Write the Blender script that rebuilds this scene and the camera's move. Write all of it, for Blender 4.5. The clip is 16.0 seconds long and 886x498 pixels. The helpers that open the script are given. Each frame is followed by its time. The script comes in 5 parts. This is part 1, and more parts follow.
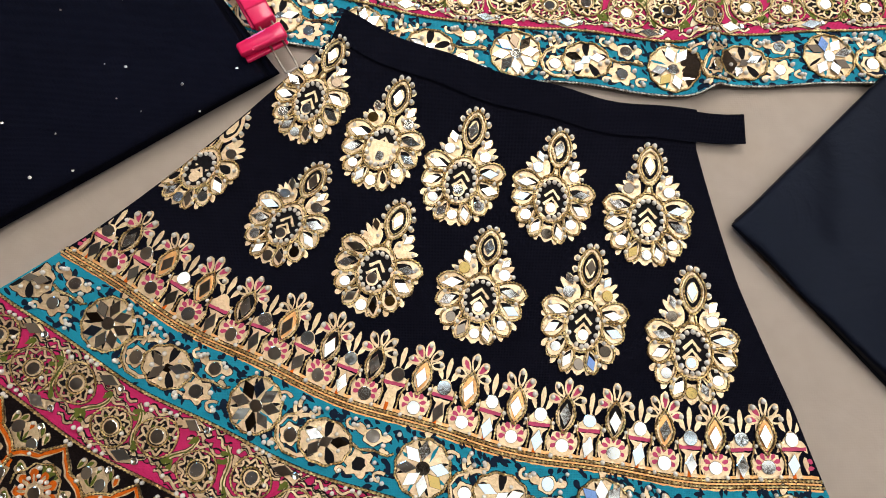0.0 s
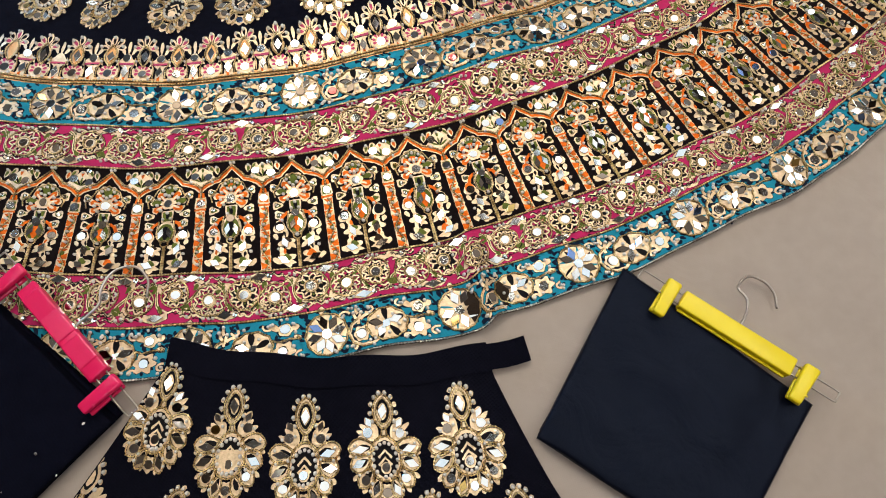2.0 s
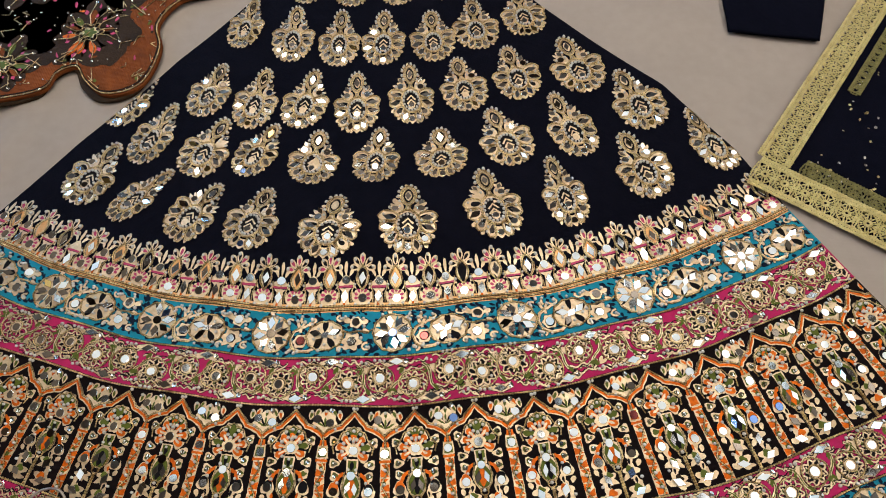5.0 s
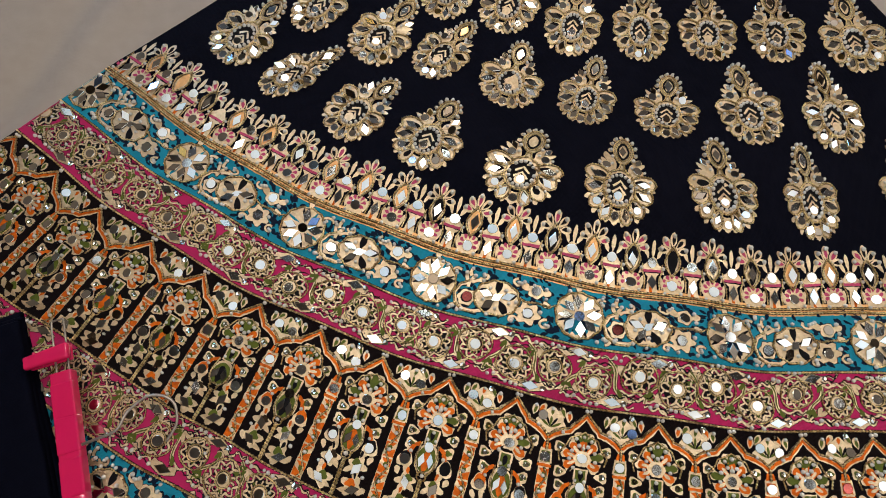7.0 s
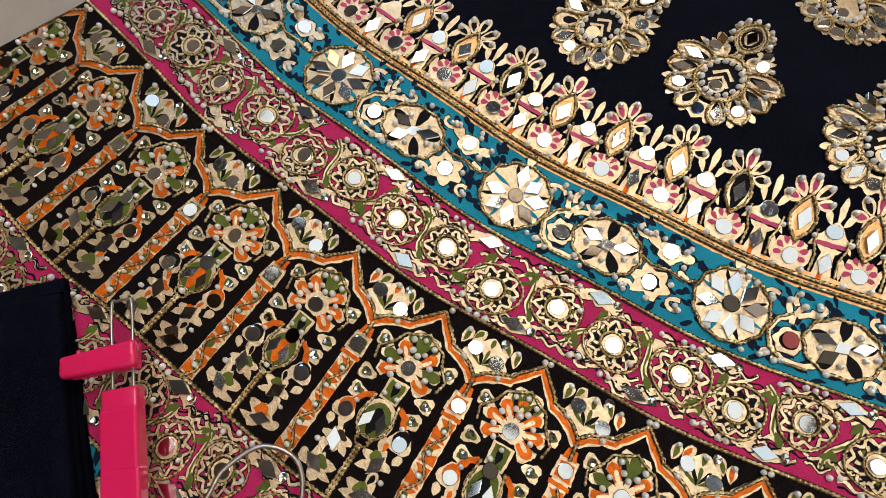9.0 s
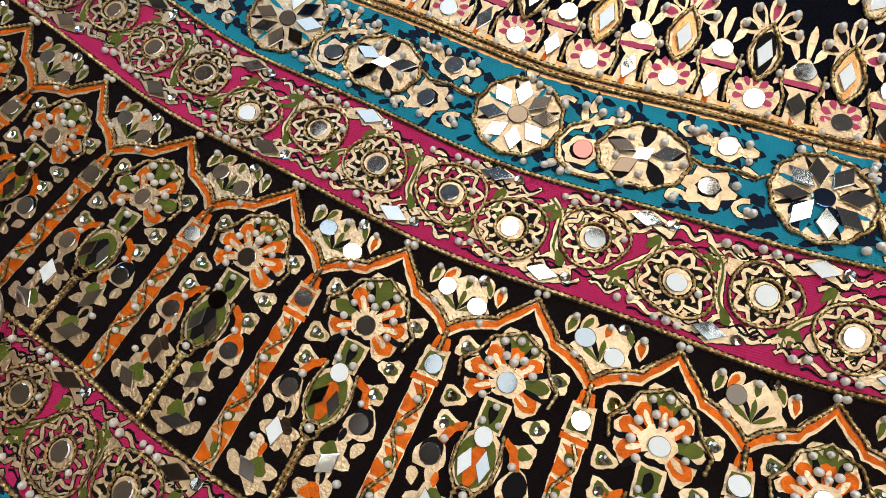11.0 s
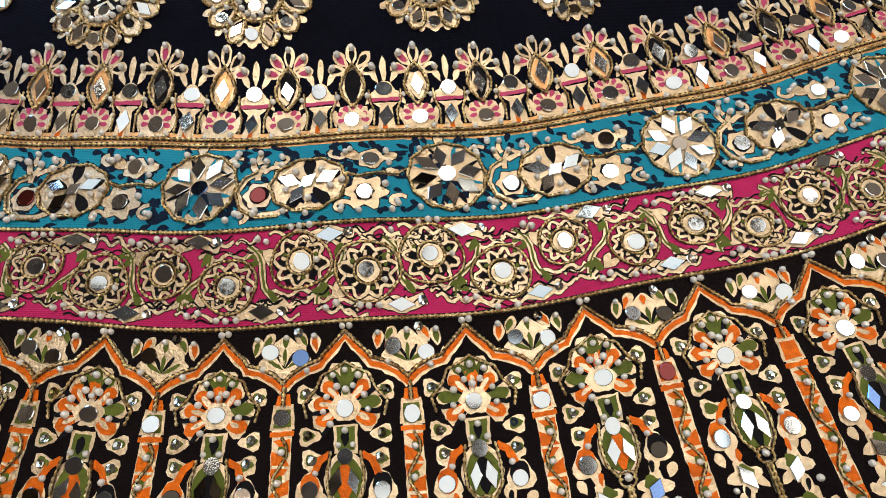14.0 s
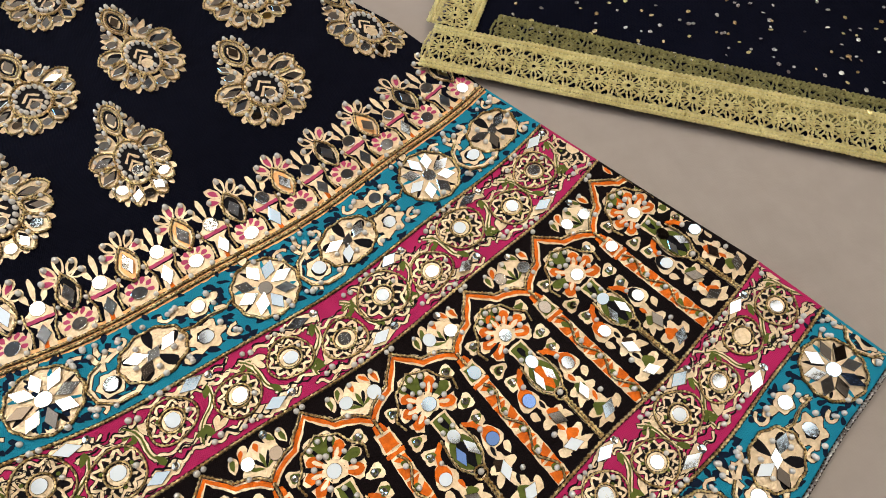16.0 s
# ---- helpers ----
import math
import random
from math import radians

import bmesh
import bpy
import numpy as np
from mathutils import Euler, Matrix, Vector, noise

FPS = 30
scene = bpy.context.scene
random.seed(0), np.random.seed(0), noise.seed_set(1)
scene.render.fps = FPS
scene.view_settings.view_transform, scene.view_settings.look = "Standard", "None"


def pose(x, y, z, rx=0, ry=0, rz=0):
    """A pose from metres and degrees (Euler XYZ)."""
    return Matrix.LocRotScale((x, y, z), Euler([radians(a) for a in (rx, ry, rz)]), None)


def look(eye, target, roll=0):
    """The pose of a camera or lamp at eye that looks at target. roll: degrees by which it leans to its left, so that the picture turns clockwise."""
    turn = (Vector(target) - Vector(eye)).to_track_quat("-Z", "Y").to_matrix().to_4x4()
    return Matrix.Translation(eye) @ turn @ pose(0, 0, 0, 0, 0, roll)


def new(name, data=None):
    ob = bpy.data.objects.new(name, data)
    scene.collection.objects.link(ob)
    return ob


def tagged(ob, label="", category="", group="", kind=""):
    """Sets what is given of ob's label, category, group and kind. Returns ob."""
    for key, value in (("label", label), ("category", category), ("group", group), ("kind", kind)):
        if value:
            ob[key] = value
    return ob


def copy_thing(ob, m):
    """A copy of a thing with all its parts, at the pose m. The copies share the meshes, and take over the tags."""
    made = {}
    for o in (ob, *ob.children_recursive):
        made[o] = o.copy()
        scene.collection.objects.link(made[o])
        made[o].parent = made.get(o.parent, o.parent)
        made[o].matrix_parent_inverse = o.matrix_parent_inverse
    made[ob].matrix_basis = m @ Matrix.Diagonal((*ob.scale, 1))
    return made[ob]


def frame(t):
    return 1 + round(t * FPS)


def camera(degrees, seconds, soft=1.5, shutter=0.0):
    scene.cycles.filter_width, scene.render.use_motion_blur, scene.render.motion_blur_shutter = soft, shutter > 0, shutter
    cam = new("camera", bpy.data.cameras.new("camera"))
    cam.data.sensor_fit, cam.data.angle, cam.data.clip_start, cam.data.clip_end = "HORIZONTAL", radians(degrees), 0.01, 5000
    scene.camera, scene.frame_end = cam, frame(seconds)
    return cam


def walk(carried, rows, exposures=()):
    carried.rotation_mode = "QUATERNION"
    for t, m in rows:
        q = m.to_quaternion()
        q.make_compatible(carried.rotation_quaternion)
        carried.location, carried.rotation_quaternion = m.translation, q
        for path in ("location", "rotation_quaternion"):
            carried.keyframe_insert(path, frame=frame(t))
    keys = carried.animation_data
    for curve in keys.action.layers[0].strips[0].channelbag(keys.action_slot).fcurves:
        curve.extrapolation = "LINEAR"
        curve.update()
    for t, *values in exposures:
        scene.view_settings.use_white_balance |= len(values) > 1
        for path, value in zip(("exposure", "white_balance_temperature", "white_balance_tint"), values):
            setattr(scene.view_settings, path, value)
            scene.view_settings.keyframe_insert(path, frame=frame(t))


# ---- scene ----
cam = camera(71.9, 16.0, soft=1.0)
# seconds, eye and target in metres, roll in degrees
PATH = [
    (0, (0.072, 0.358, 0.724), (0.082, 0.84, -1.217), 0.5),
    (0.5, (0.148, 0.412, 0.737), (0.248, 0.916, -1.196), 2.6),
    (1, (0.214, 0.467, 0.79), (0.383, 0.959, -1.141), 4.6),
    (1.5, (0.249, 0.502, 0.852), (0.464, 1.077, -1.052), 3.7),
    (2, (0.269, 0.54, 0.928), (0.506, 1.228, -0.934), 1.6),
    (2.5, (0.289, 0.561, 0.987), (0.528, 1.351, -0.835), -0.8),
    (3, (0.3, 0.56, 1.022), (0.547, 1.414, -0.769), -0.8),
    (3.5, (0.363, 0.594, 1.037), (0.599, 1.496, -0.732), -1.1),
    (4, (0.522, 0.735, 1.048), (0.639, 1.668, -0.717), -3.7),
    (4.2, (0.575, 0.77, 1.051), (0.646, 1.707, -0.715), -3.8),
    (6.3, (0.513, 0.979, 1.011), (0.402, 1.707, -0.849), -7.2),
    (6.5, (0.462, 0.985, 0.982), (0.367, 1.685, -0.889), -4.1),
    (7, (0.286, 1.004, 0.901), (0.184, 1.62, -0.999), 2.5),
    (7.5, (0.154, 1.013, 0.815), (0.031, 1.638, -1.081), 6.8),
    (8, (0.032, 1.036, 0.66), (-0.067, 1.641, -1.244), 10.9),
    (8.2, (-0.008, 1.043, 0.624), (-0.124, 1.631, -1.284), 9.3),
    (10.3, (0.183, 1.036, 0.474), (-0.079, 1.63, -1.418), -8.1),
    (10.5, (0.219, 1.026, 0.451), (-0.069, 1.639, -1.431), -8.9),
    (11, (0.281, 0.985, 0.425), (-0.029, 1.597, -1.454), -9.1),
    (11.5, (0.309, 0.977, 0.437), (-0.011, 1.581, -1.442), -10.1),
    (12, (0.382, 0.968, 0.456), (0.085, 1.585, -1.424), -9.8),
    (12.5, (0.46, 0.967, 0.467), (0.209, 1.623, -1.405), -8.2),
    (13, (0.531, 0.978, 0.482), (0.322, 1.648, -1.391), -8.1),
    (13.5, (0.601, 0.982, 0.495), (0.438, 1.676, -1.373), -7.8),
    (14, (0.684, 0.976, 0.506), (0.637, 1.724, -1.348), -3.4),
    (14.5, (0.755, 0.986, 0.519), (0.794, 1.716, -1.342), -2.2),
    (15, (0.829, 0.976, 0.53), (0.926, 1.764, -1.306), -4.2),
    (15.5, (0.894, 0.976, 0.552), (1.106, 1.776, -1.269), -2.1),
    (16, (0.961, 0.984, 0.596), (1.323, 1.806, -1.191), 1.3),
]
walk(cam, [(t, look(eye, target, roll)) for t, eye, target, roll in PATH],
     [(0.0, 0.42), (0.5, 0.42), (1.5, 0.24), (3.5, -0.03), (4.2, -0.08), (6.5, -0.38), (7.0, -0.38), (7.5, -0.2), (8.2, -0.14), (10.5, -0.10), (11.0, -0.10), (13.0, -0.12), (15.0, -0.06), (16.0, -0.10)])

# ---------------------------------------------------------------- light
world = bpy.data.worlds.new("world")
world.use_nodes = True
world.node_tree.nodes["Background"].inputs["Color"].default_value = (0.30, 0.36, 0.45, 1)
world.node_tree.nodes["Background"].inputs["Strength"].default_value = 0.05
scene.world = world
scene.view_settings.exposure = 0.0
PANEL_GLOW = 1.6       # added unseen panels along the east side, for the mirrors to reflect
FAINT_GLOW = 0.85      # added unseen panels over the middle and west side, standing in for a pale ceiling
MAIN_GLOW = 6.4        # the two bright panels over the far side
DOWNLIGHT = 9.0        # watts of each small recessed lamp
WINDOW_GLOW = 10.0      # cool daylight from a window in the west wall


# ---------------------------------------------------------------- materials
def material(name, color, rough=0.8, metal=0.0, tint=None, scale=60.0, amount=0.5, bump=0.0, bump_scale=400.0, sheen=0.0, spec=0.5, island=0.0, hard=0.35):
    """A surface with broad stains, fine grain and relief; tint is the second colour of the stains."""
    m = bpy.data.materials.new(name)
    m.use_nodes = True
    nt = m.node_tree
    n, l = nt.nodes, nt.links
    b = n["Principled BSDF"]
    b.inputs["Roughness"].default_value = rough
    b.inputs["Metallic"].default_value = metal
    b.inputs["Specular IOR Level"].default_value = spec
    if sheen:
        b.inputs["Sheen Weight"].default_value = sheen
        b.inputs["Sheen Roughness"].default_value = 0.4
    tc = n.new("ShaderNodeTexCoord")
    broad = n.new("ShaderNodeTexNoise")
    broad.inputs["Scale"].default_value = scale * 0.12
    broad.inputs["Detail"].default_value = 4
    grain = n.new("ShaderNodeTexNoise")
    grain.inputs["Scale"].default_value = scale
    grain.inputs["Detail"].default_value = 3
    l.new(tc.outputs["Object"], broad.inputs["Vector"])
    l.new(tc.outputs["Object"], grain.inputs["Vector"])
    add = n.new("ShaderNodeMath")
    add.operation = "ADD"
    l.new(broad.outputs["Fac"], add.inputs[0])
    l.new(grain.outputs["Fac"], add.inputs[1])
    last = add
    if island:
        geo = n.new("ShaderNodeNewGeometry")
        mad = n.new("ShaderNodeMath")
        mad.operation = "MULTIPLY_ADD"
        mad.inputs[1].default_value = island
        l.new(geo.outputs["Random Per Island"], mad.inputs[0])
        l.new(add.outputs[0], mad.inputs[2])
        last = mad
    rng = n.new("ShaderNodeMapRange")
    rng.inputs["From Min"].default_value = 1.0 - hard
    rng.inputs["From Max"].default_value = 1.0 + hard + island
    rng.inputs["To Max"].default_value = amount
    l.new(last.outputs[0], rng.inputs["Value"])
    mix = n.new("ShaderNodeMix")
    mix.data_type = "RGBA"
    mix.inputs[6].default_value = (*color, 1)
    mix.inputs[7].default_value = (*(tint or [c * 0.6 for c in color]), 1)
    l.new(rng.outputs["Result"], mix.inputs["Factor"])
    l.new(mix.outputs[2], b.inputs["Base Color"])
    if bump:
        fine = n.new("ShaderNodeTexNoise")
        fine.inputs["Scale"].default_value = bump_scale
        fine.inputs["Detail"].default_value = 2
        l.new(tc.outputs["Object"], fine.inputs["Vector"])
        bp = n.new("ShaderNodeBump")
        bp.inputs["Strength"].default_value = bump
        bp.inputs["Distance"].default_value = 0.002
        l.new(fine.outputs["Fac"], bp.inputs["Height"])
        l.new(bp.outputs["Normal"], b.inputs["Normal"])
    return m


def woven(name, color, tint, rough, bump, threads=900.0, sheen=0.0, spec=0.3, wave=0.0):
    """Plain-woven cloth: crossing threads as relief, with soft creases and stains."""
    m = material(name, color, rough, 0, tint, 40, 0.7, 0, 0, sheen, spec)
    nt = m.node_tree
    n, l = nt.nodes, nt.links
    tc = n["Texture Coordinate"]
    heights = []
    for axis in ("X", "Y"):
        w = n.new("ShaderNodeTexWave")
        w.bands_direction = axis
        w.inputs["Scale"].default_value = threads / 6.28
        w.inputs["Distortion"].default_value = 0.6
        l.new(tc.outputs["Object"], w.inputs["Vector"])
        heights.append(w)
    mul = n.new("ShaderNodeMath")
    mul.operation = "ADD"
    l.new(heights[0].outputs["Fac"], mul.inputs[0])
    l.new(heights[1].outputs["Fac"], mul.inputs[1])
    bp = n.new("ShaderNodeBump")
    bp.inputs["Strength"].default_value = bump
    bp.inputs["Distance"].default_value = 0.0006
    l.new(mul.outputs[0], bp.inputs["Height"])
    crease = n.new("ShaderNodeTexNoise")
    crease.inputs["Scale"].default_value = 9
    crease.inputs["Detail"].default_value = 5
    crease.inputs["Distortion"].default_value = 1.2
    l.new(tc.outputs["Object"], crease.inputs["Vector"])
    bp2 = n.new("ShaderNodeBump")
    bp2.inputs["Strength"].default_value = wave
    bp2.inputs["Distance"].default_value = 0.02
    l.new(crease.outputs["Fac"], bp2.inputs["Height"])
    l.new(bp.outputs["Normal"], bp2.inputs["Normal"])
    l.new(bp2.outputs["Normal"], n["Principled BSDF"].inputs["Normal"])
    return m


def mirror_glass(name, by_object):
    """Small hand-cut mirrors: mostly silver; smoky and blue tones stand in for dark and cool reflections; a few amber
    or red; slightly scratched.
    """
    m = bpy.data.materials.new(name)
    m.use_nodes = True
    nt = m.node_tree
    n, l = nt.nodes, nt.links
    b = n["Principled BSDF"]
    b.inputs["Metallic"].default_value = 1.0
    if by_object:
        value = n.new("ShaderNodeObjectInfo").outputs["Random"]
    else:
        value = n.new("ShaderNodeNewGeometry").outputs["Random Per Island"]
    ramp = n.new("ShaderNodeValToRGB")
    ramp.color_ramp.interpolation = "CONSTANT"
    e = ramp.color_ramp.elements
    e[0].color = (0.93, 0.90, 0.85, 1)
    e[1].position, e[1].color = 0.60, (0.74, 0.80, 0.83, 1)
    # darker and bluish reflections are put into the colour of some pieces
    for p, c in ((0.82, (0.34, 0.27, 0.21, 1)), (0.90, (0.10, 0.075, 0.055, 1)), (0.965, (0.20, 0.30, 0.55, 1)), (0.982, (0.62, 0.42, 0.14, 1)), (0.992, (0.36, 0.08, 0.07, 1))):
        x = e.new(p)
        x.color = c
    l.new(value, ramp.inputs["Fac"])
    l.new(ramp.outputs["Color"], b.inputs["Base Color"])
    tc = n.new("ShaderNodeTexCoord")
    s = n.new("ShaderNodeTexNoise")
    s.inputs["Scale"].default_value = 300
    s.inputs["Detail"].default_value = 4
    l.new(tc.outputs["Object"], s.inputs["Vector"])
    r = n.new("ShaderNodeMapRange")
    r.inputs["From Min"].default_value, r.inputs["From Max"].default_value = 0.4, 0.8
    r.inputs["To Min"].default_value, r.inputs["To Max"].default_value = 0.05, 0.15
    l.new(s.outputs["Fac"], r.inputs["Value"])
    l.new(r.outputs["Result"], b.inputs["Roughness"])
    return m


TINTED = (0.55, 0.68, 1.0, 1)   # dark dyed cloths give bluish gloss


SHEET = woven("beige_sheet", (0.39, 0.315, 0.265), (0.33, 0.265, 0.225), 0.9, 0.05, 700, 0.1, 0.2, 0.12)
BLACK = woven("black_georgette", (0.0030, 0.0028, 0.0055), (0.006, 0.0055, 0.010), 0.85, 0.4, 1100, 0.0, 0.05, 0.25)
SATIN = woven("black_satin", (0.002, 0.0023, 0.0055), (0.003, 0.0035, 0.009), 0.38, 0.12, 1800, 0.0, 0.12, 0.22)
NAVY = woven("navy_net", (0.0025, 0.0025, 0.006), (0.005, 0.005, 0.011), 0.8, 0.4, 1200, 0.0, 0.05, 0.3)
TEAL = woven("teal_print", (0.008, 0.24, 0.34), (0.006, 0.17, 0.25), 0.75, 0.3, 1100, 0.0, 0.2, 0.15)
PINK = woven("magenta_print", (0.52, 0.016, 0.110), (0.36, 0.010, 0.072), 0.75, 0.3, 1100, 0.0, 0.2, 0.15)
PANEL = woven("black_brown_print", (0.006, 0.0035, 0.0035), (0.010, 0.006, 0.006), 0.85, 0.3, 1100, 0.0, 0.05, 0.15)
PEACH = material("peach_foil_print", (0.95, 0.50, 0.20), 0.38, 0.75, (0.60, 0.28, 0.10), 200, 0.7, 0.5, 500)
CREAM = material("cream_foil_print", (0.96, 0.735, 0.48), 0.37, 0.84, (0.44, 0.27, 0.14), 230, 0.85, 0.6, 420, island=0.5)
ORANGE = material("orange_print", (0.86, 0.165, 0.006), 0.45, 0.3, (0.38, 0.060, 0.005), 190, 0.8, 0.4, 500, spec=0.12)
# painted shading under the cords, and the dark print outlines
UMBER = material("umber_couching", (0.016, 0.009, 0.005), 0.8, 0, (0.035, 0.02, 0.01), 300, 0.8, 0.3, spec=0.15)
OLIVE = material("olive_print", (0.125, 0.145, 0.018), 0.6, 0.15, (0.05, 0.06, 0.010), 150, 0.6, 0.25, spec=0.15)
ROSE = material("rose_print", (0.50, 0.04, 0.12), 0.7, 0, (0.42, 0.03, 0.10), 150, 0.6, 0.25)
INK = material("black_print", (0.005, 0.004, 0.005), 0.8, 0, (0.009, 0.007, 0.008), 150, 0.6, 0.2, spec=0.12)
NAVY_INK = material("navy_print", (0.004, 0.010, 0.024), 0.8, 0, (0.007, 0.014, 0.035), 150, 0.6, 0.2, spec=0.12)
GOLD = material("gold_thread", (1.0, 0.76, 0.38), 0.30, 1.0, (0.44, 0.26, 0.09), 420, 1.0, 0.8, 700, hard=0.12)
OLD_GOLD = material("antique_gold_thread", (1.0, 0.74, 0.36), 0.32, 1.0, (0.42, 0.25, 0.09), 420, 1.0, 0.8, 700, hard=0.12)
SILVER = material("silver_thread", (0.85, 0.80, 0.72), 0.32, 1.0, (0.25, 0.20, 0.17), 420, 1.0, 0.8, 700, hard=0.12)
LACE = material("pale_gold_lace", (1.0, 0.86, 0.44), 0.28, 0.85, (0.62, 0.46, 0.15), 500, 0.8, 0.9, 800)
LACE_UNDER = material("dull_gold_lace", (0.36, 0.31, 0.11), 0.5, 0.6, (0.10, 0.08, 0.03), 500, 0.8, 0.7, 800)
PEARL = material("pearl", (0.93, 0.87, 0.79), 0.10, 0.25, (0.72, 0.60, 0.50), 90, 0.6, spec=1.0, island=0.6)
MIRROR = mirror_glass("mirror", True)
MIRROR_SET = mirror_glass("mirror_set", False)
STEEL = material("dull_steel_wire", (0.46, 0.40, 0.35), 0.3, 1.0, (0.28, 0.23, 0.19), 200, 0.5)
YELLOW = material("yellow_plastic", (0.86, 0.66, 0.004), 0.38, 0, (0.80, 0.58, 0.004), 40, 0.6, 0.08, 250)
HOT_PINK = material("pink_plastic", (0.74, 0.014, 0.105), 0.16, 0, (0.78, 0.018, 0.10), 40, 0.6, 0.06, 250)
RUST = woven("rust_cloth", (0.27, 0.070, 0.016), (0.075, 0.020, 0.008), 0.9, 0.9, 500, 0.0, 0.12, 0.5)
BROWN_INK = material("brown_embroidery", (0.022, 0.012, 0.006), 0.8, 0, (0.050, 0.026, 0.011), 200, 0.9, 0.8, spec=0.15)
# walls and ceiling are unseen; their dark brown is set for the reflections
WALL = material("brown_wall_paint", (0.17, 0.13, 0.10), 0.9, 0, (0.14, 0.11, 0.085), 20, 0.6, 0.1)
CEILING = material("brown_ceiling_paint", (0.24, 0.20, 0.165), 0.9, 0, (0.20, 0.17, 0.14), 20, 0.6, 0.1)


for dark in (BLACK, SATIN, NAVY):
    dark.node_tree.nodes["Principled BSDF"].inputs["Specular Tint"].default_value = TINTED


def glowing(name, color, strength):
    m = bpy.data.materials.new(name)
    m.use_nodes = True
    b = m.node_tree.nodes["Principled BSDF"]
    b.inputs["Base Color"].default_value = (0.8, 0.8, 0.8, 1)
    b.inputs["Emission Color"].default_value = (*color, 1)
    b.inputs["Emission Strength"].default_value = strength
    return m


FAINT = glowing("faint_diffuser", (0.90, 0.98, 1.0), FAINT_GLOW)
LIT = glowing("lit_diffuser", (0.93, 0.98, 1.0), PANEL_GLOW)
BRIGHT = glowing("bright_diffuser", (1.0, 0.965, 0.865), MAIN_GLOW)
DAY = glowing("daylight_pane", (0.22, 0.52, 1.0), WINDOW_GLOW)


# ---------------------------------------------------------------- mesh helpers
def mesh_object(name, verts, faces, mats, parent=None, slots=None, smooth=False, label=""):
    """One mesh object from vertices and faces; slots gives each face its material."""
    me = bpy.data.meshes.new(name)
    me.from_pydata([tuple(v) for v in verts], [], faces)
    for m in (mats if isinstance(mats, (list, tuple)) else [mats]):
        me.materials.append(m)
    if slots is not None:
        me.polygons.foreach_set("material_index", slots)
    if smooth:
        me.polygons.foreach_set("use_smooth", [True] * len(me.polygons))
    me.update()
    ob = new(name, me)
    if parent:
        ob.parent = parent
    if label:
        tagged(ob, label)
    return ob


def part(name, bm, mat, parent, label="", smooth=False):
    """Links a bmesh as one mesh object under a thing or a part."""
    me = bpy.data.meshes.new(name)
    if smooth:
        for f in bm.faces:
            f.smooth = True
    bm.to_mesh(me)
    bm.free()
    me.materials.append(mat)
    ob = new(name, me)
    ob.parent = parent
    if label:
        tagged(ob, label)
    return ob


def box_bm(sx, sy, sz, bevel=0.0, seg=2, m=None):
    bm = bmesh.new()
    bmesh.ops.create_cube(bm, size=1)
    bmesh.ops.scale(bm, vec=(sx, sy, sz), verts=bm.verts)
    if bevel:
        bmesh.ops.bevel(bm, geom=bm.edges[:], offset=bevel, segments=seg, profile=0.5, affect="EDGES")
    if m:
        bm.transform(m)
    return bm


def spline(pts, n):
    """Catmull-Rom curve through the points, n steps a span."""
    p = [np.array(q, float) for q in pts]
    p = [2 * p[0] - p[1]] + p + [2 * p[-1] - p[-2]]
    out = []
    for i in range(1, len(p) - 2):
        for k in range(n):
            t = k / n
            a, b, c, d = p[i - 1], p[i], p[i + 1], p[i + 2]
            out.append(0.5 * (2 * b + (c - a) * t + (2 * a - 5 * b + 4 * c - d) * t * t + (3 * b - a - 3 * c + d) * t ** 3))
    out.append(p[-2])
    return out


def tube(path, radius, sides=8):
    """Vertices and faces of a round wire along 3D points, closed at its ends."""
    pts = [Vector(p) for p in path]
    verts, faces = [], []
    for i, p in enumerate(pts):
        d = (pts[min(i + 1, len(pts) - 1)] - pts[max(i - 1, 0)]).normalized()
        s = d.cross(Vector((0, 0, 1)))
        if s.length < 1e-4:
            s = d.cross(Vector((1, 0, 0)))
        s.normalize()
        w = s.cross(d)
        for k in range(sides):
            a = 2 * math.pi * k / sides
            verts.append(p + s * (radius * math.cos(a)) + w * (radius * math.sin(a)))
    for i in range(len(pts) - 1):
        for k in range(sides):
            j = (k + 1) % sides
            faces.append((i * sides + k, i * sides + j, (i + 1) * sides + j, (i + 1) * sides + k))
    faces.append(tuple(range(sides))[::-1])
    faces.append(tuple(range(len(verts) - sides, len(verts))))
    return verts, faces


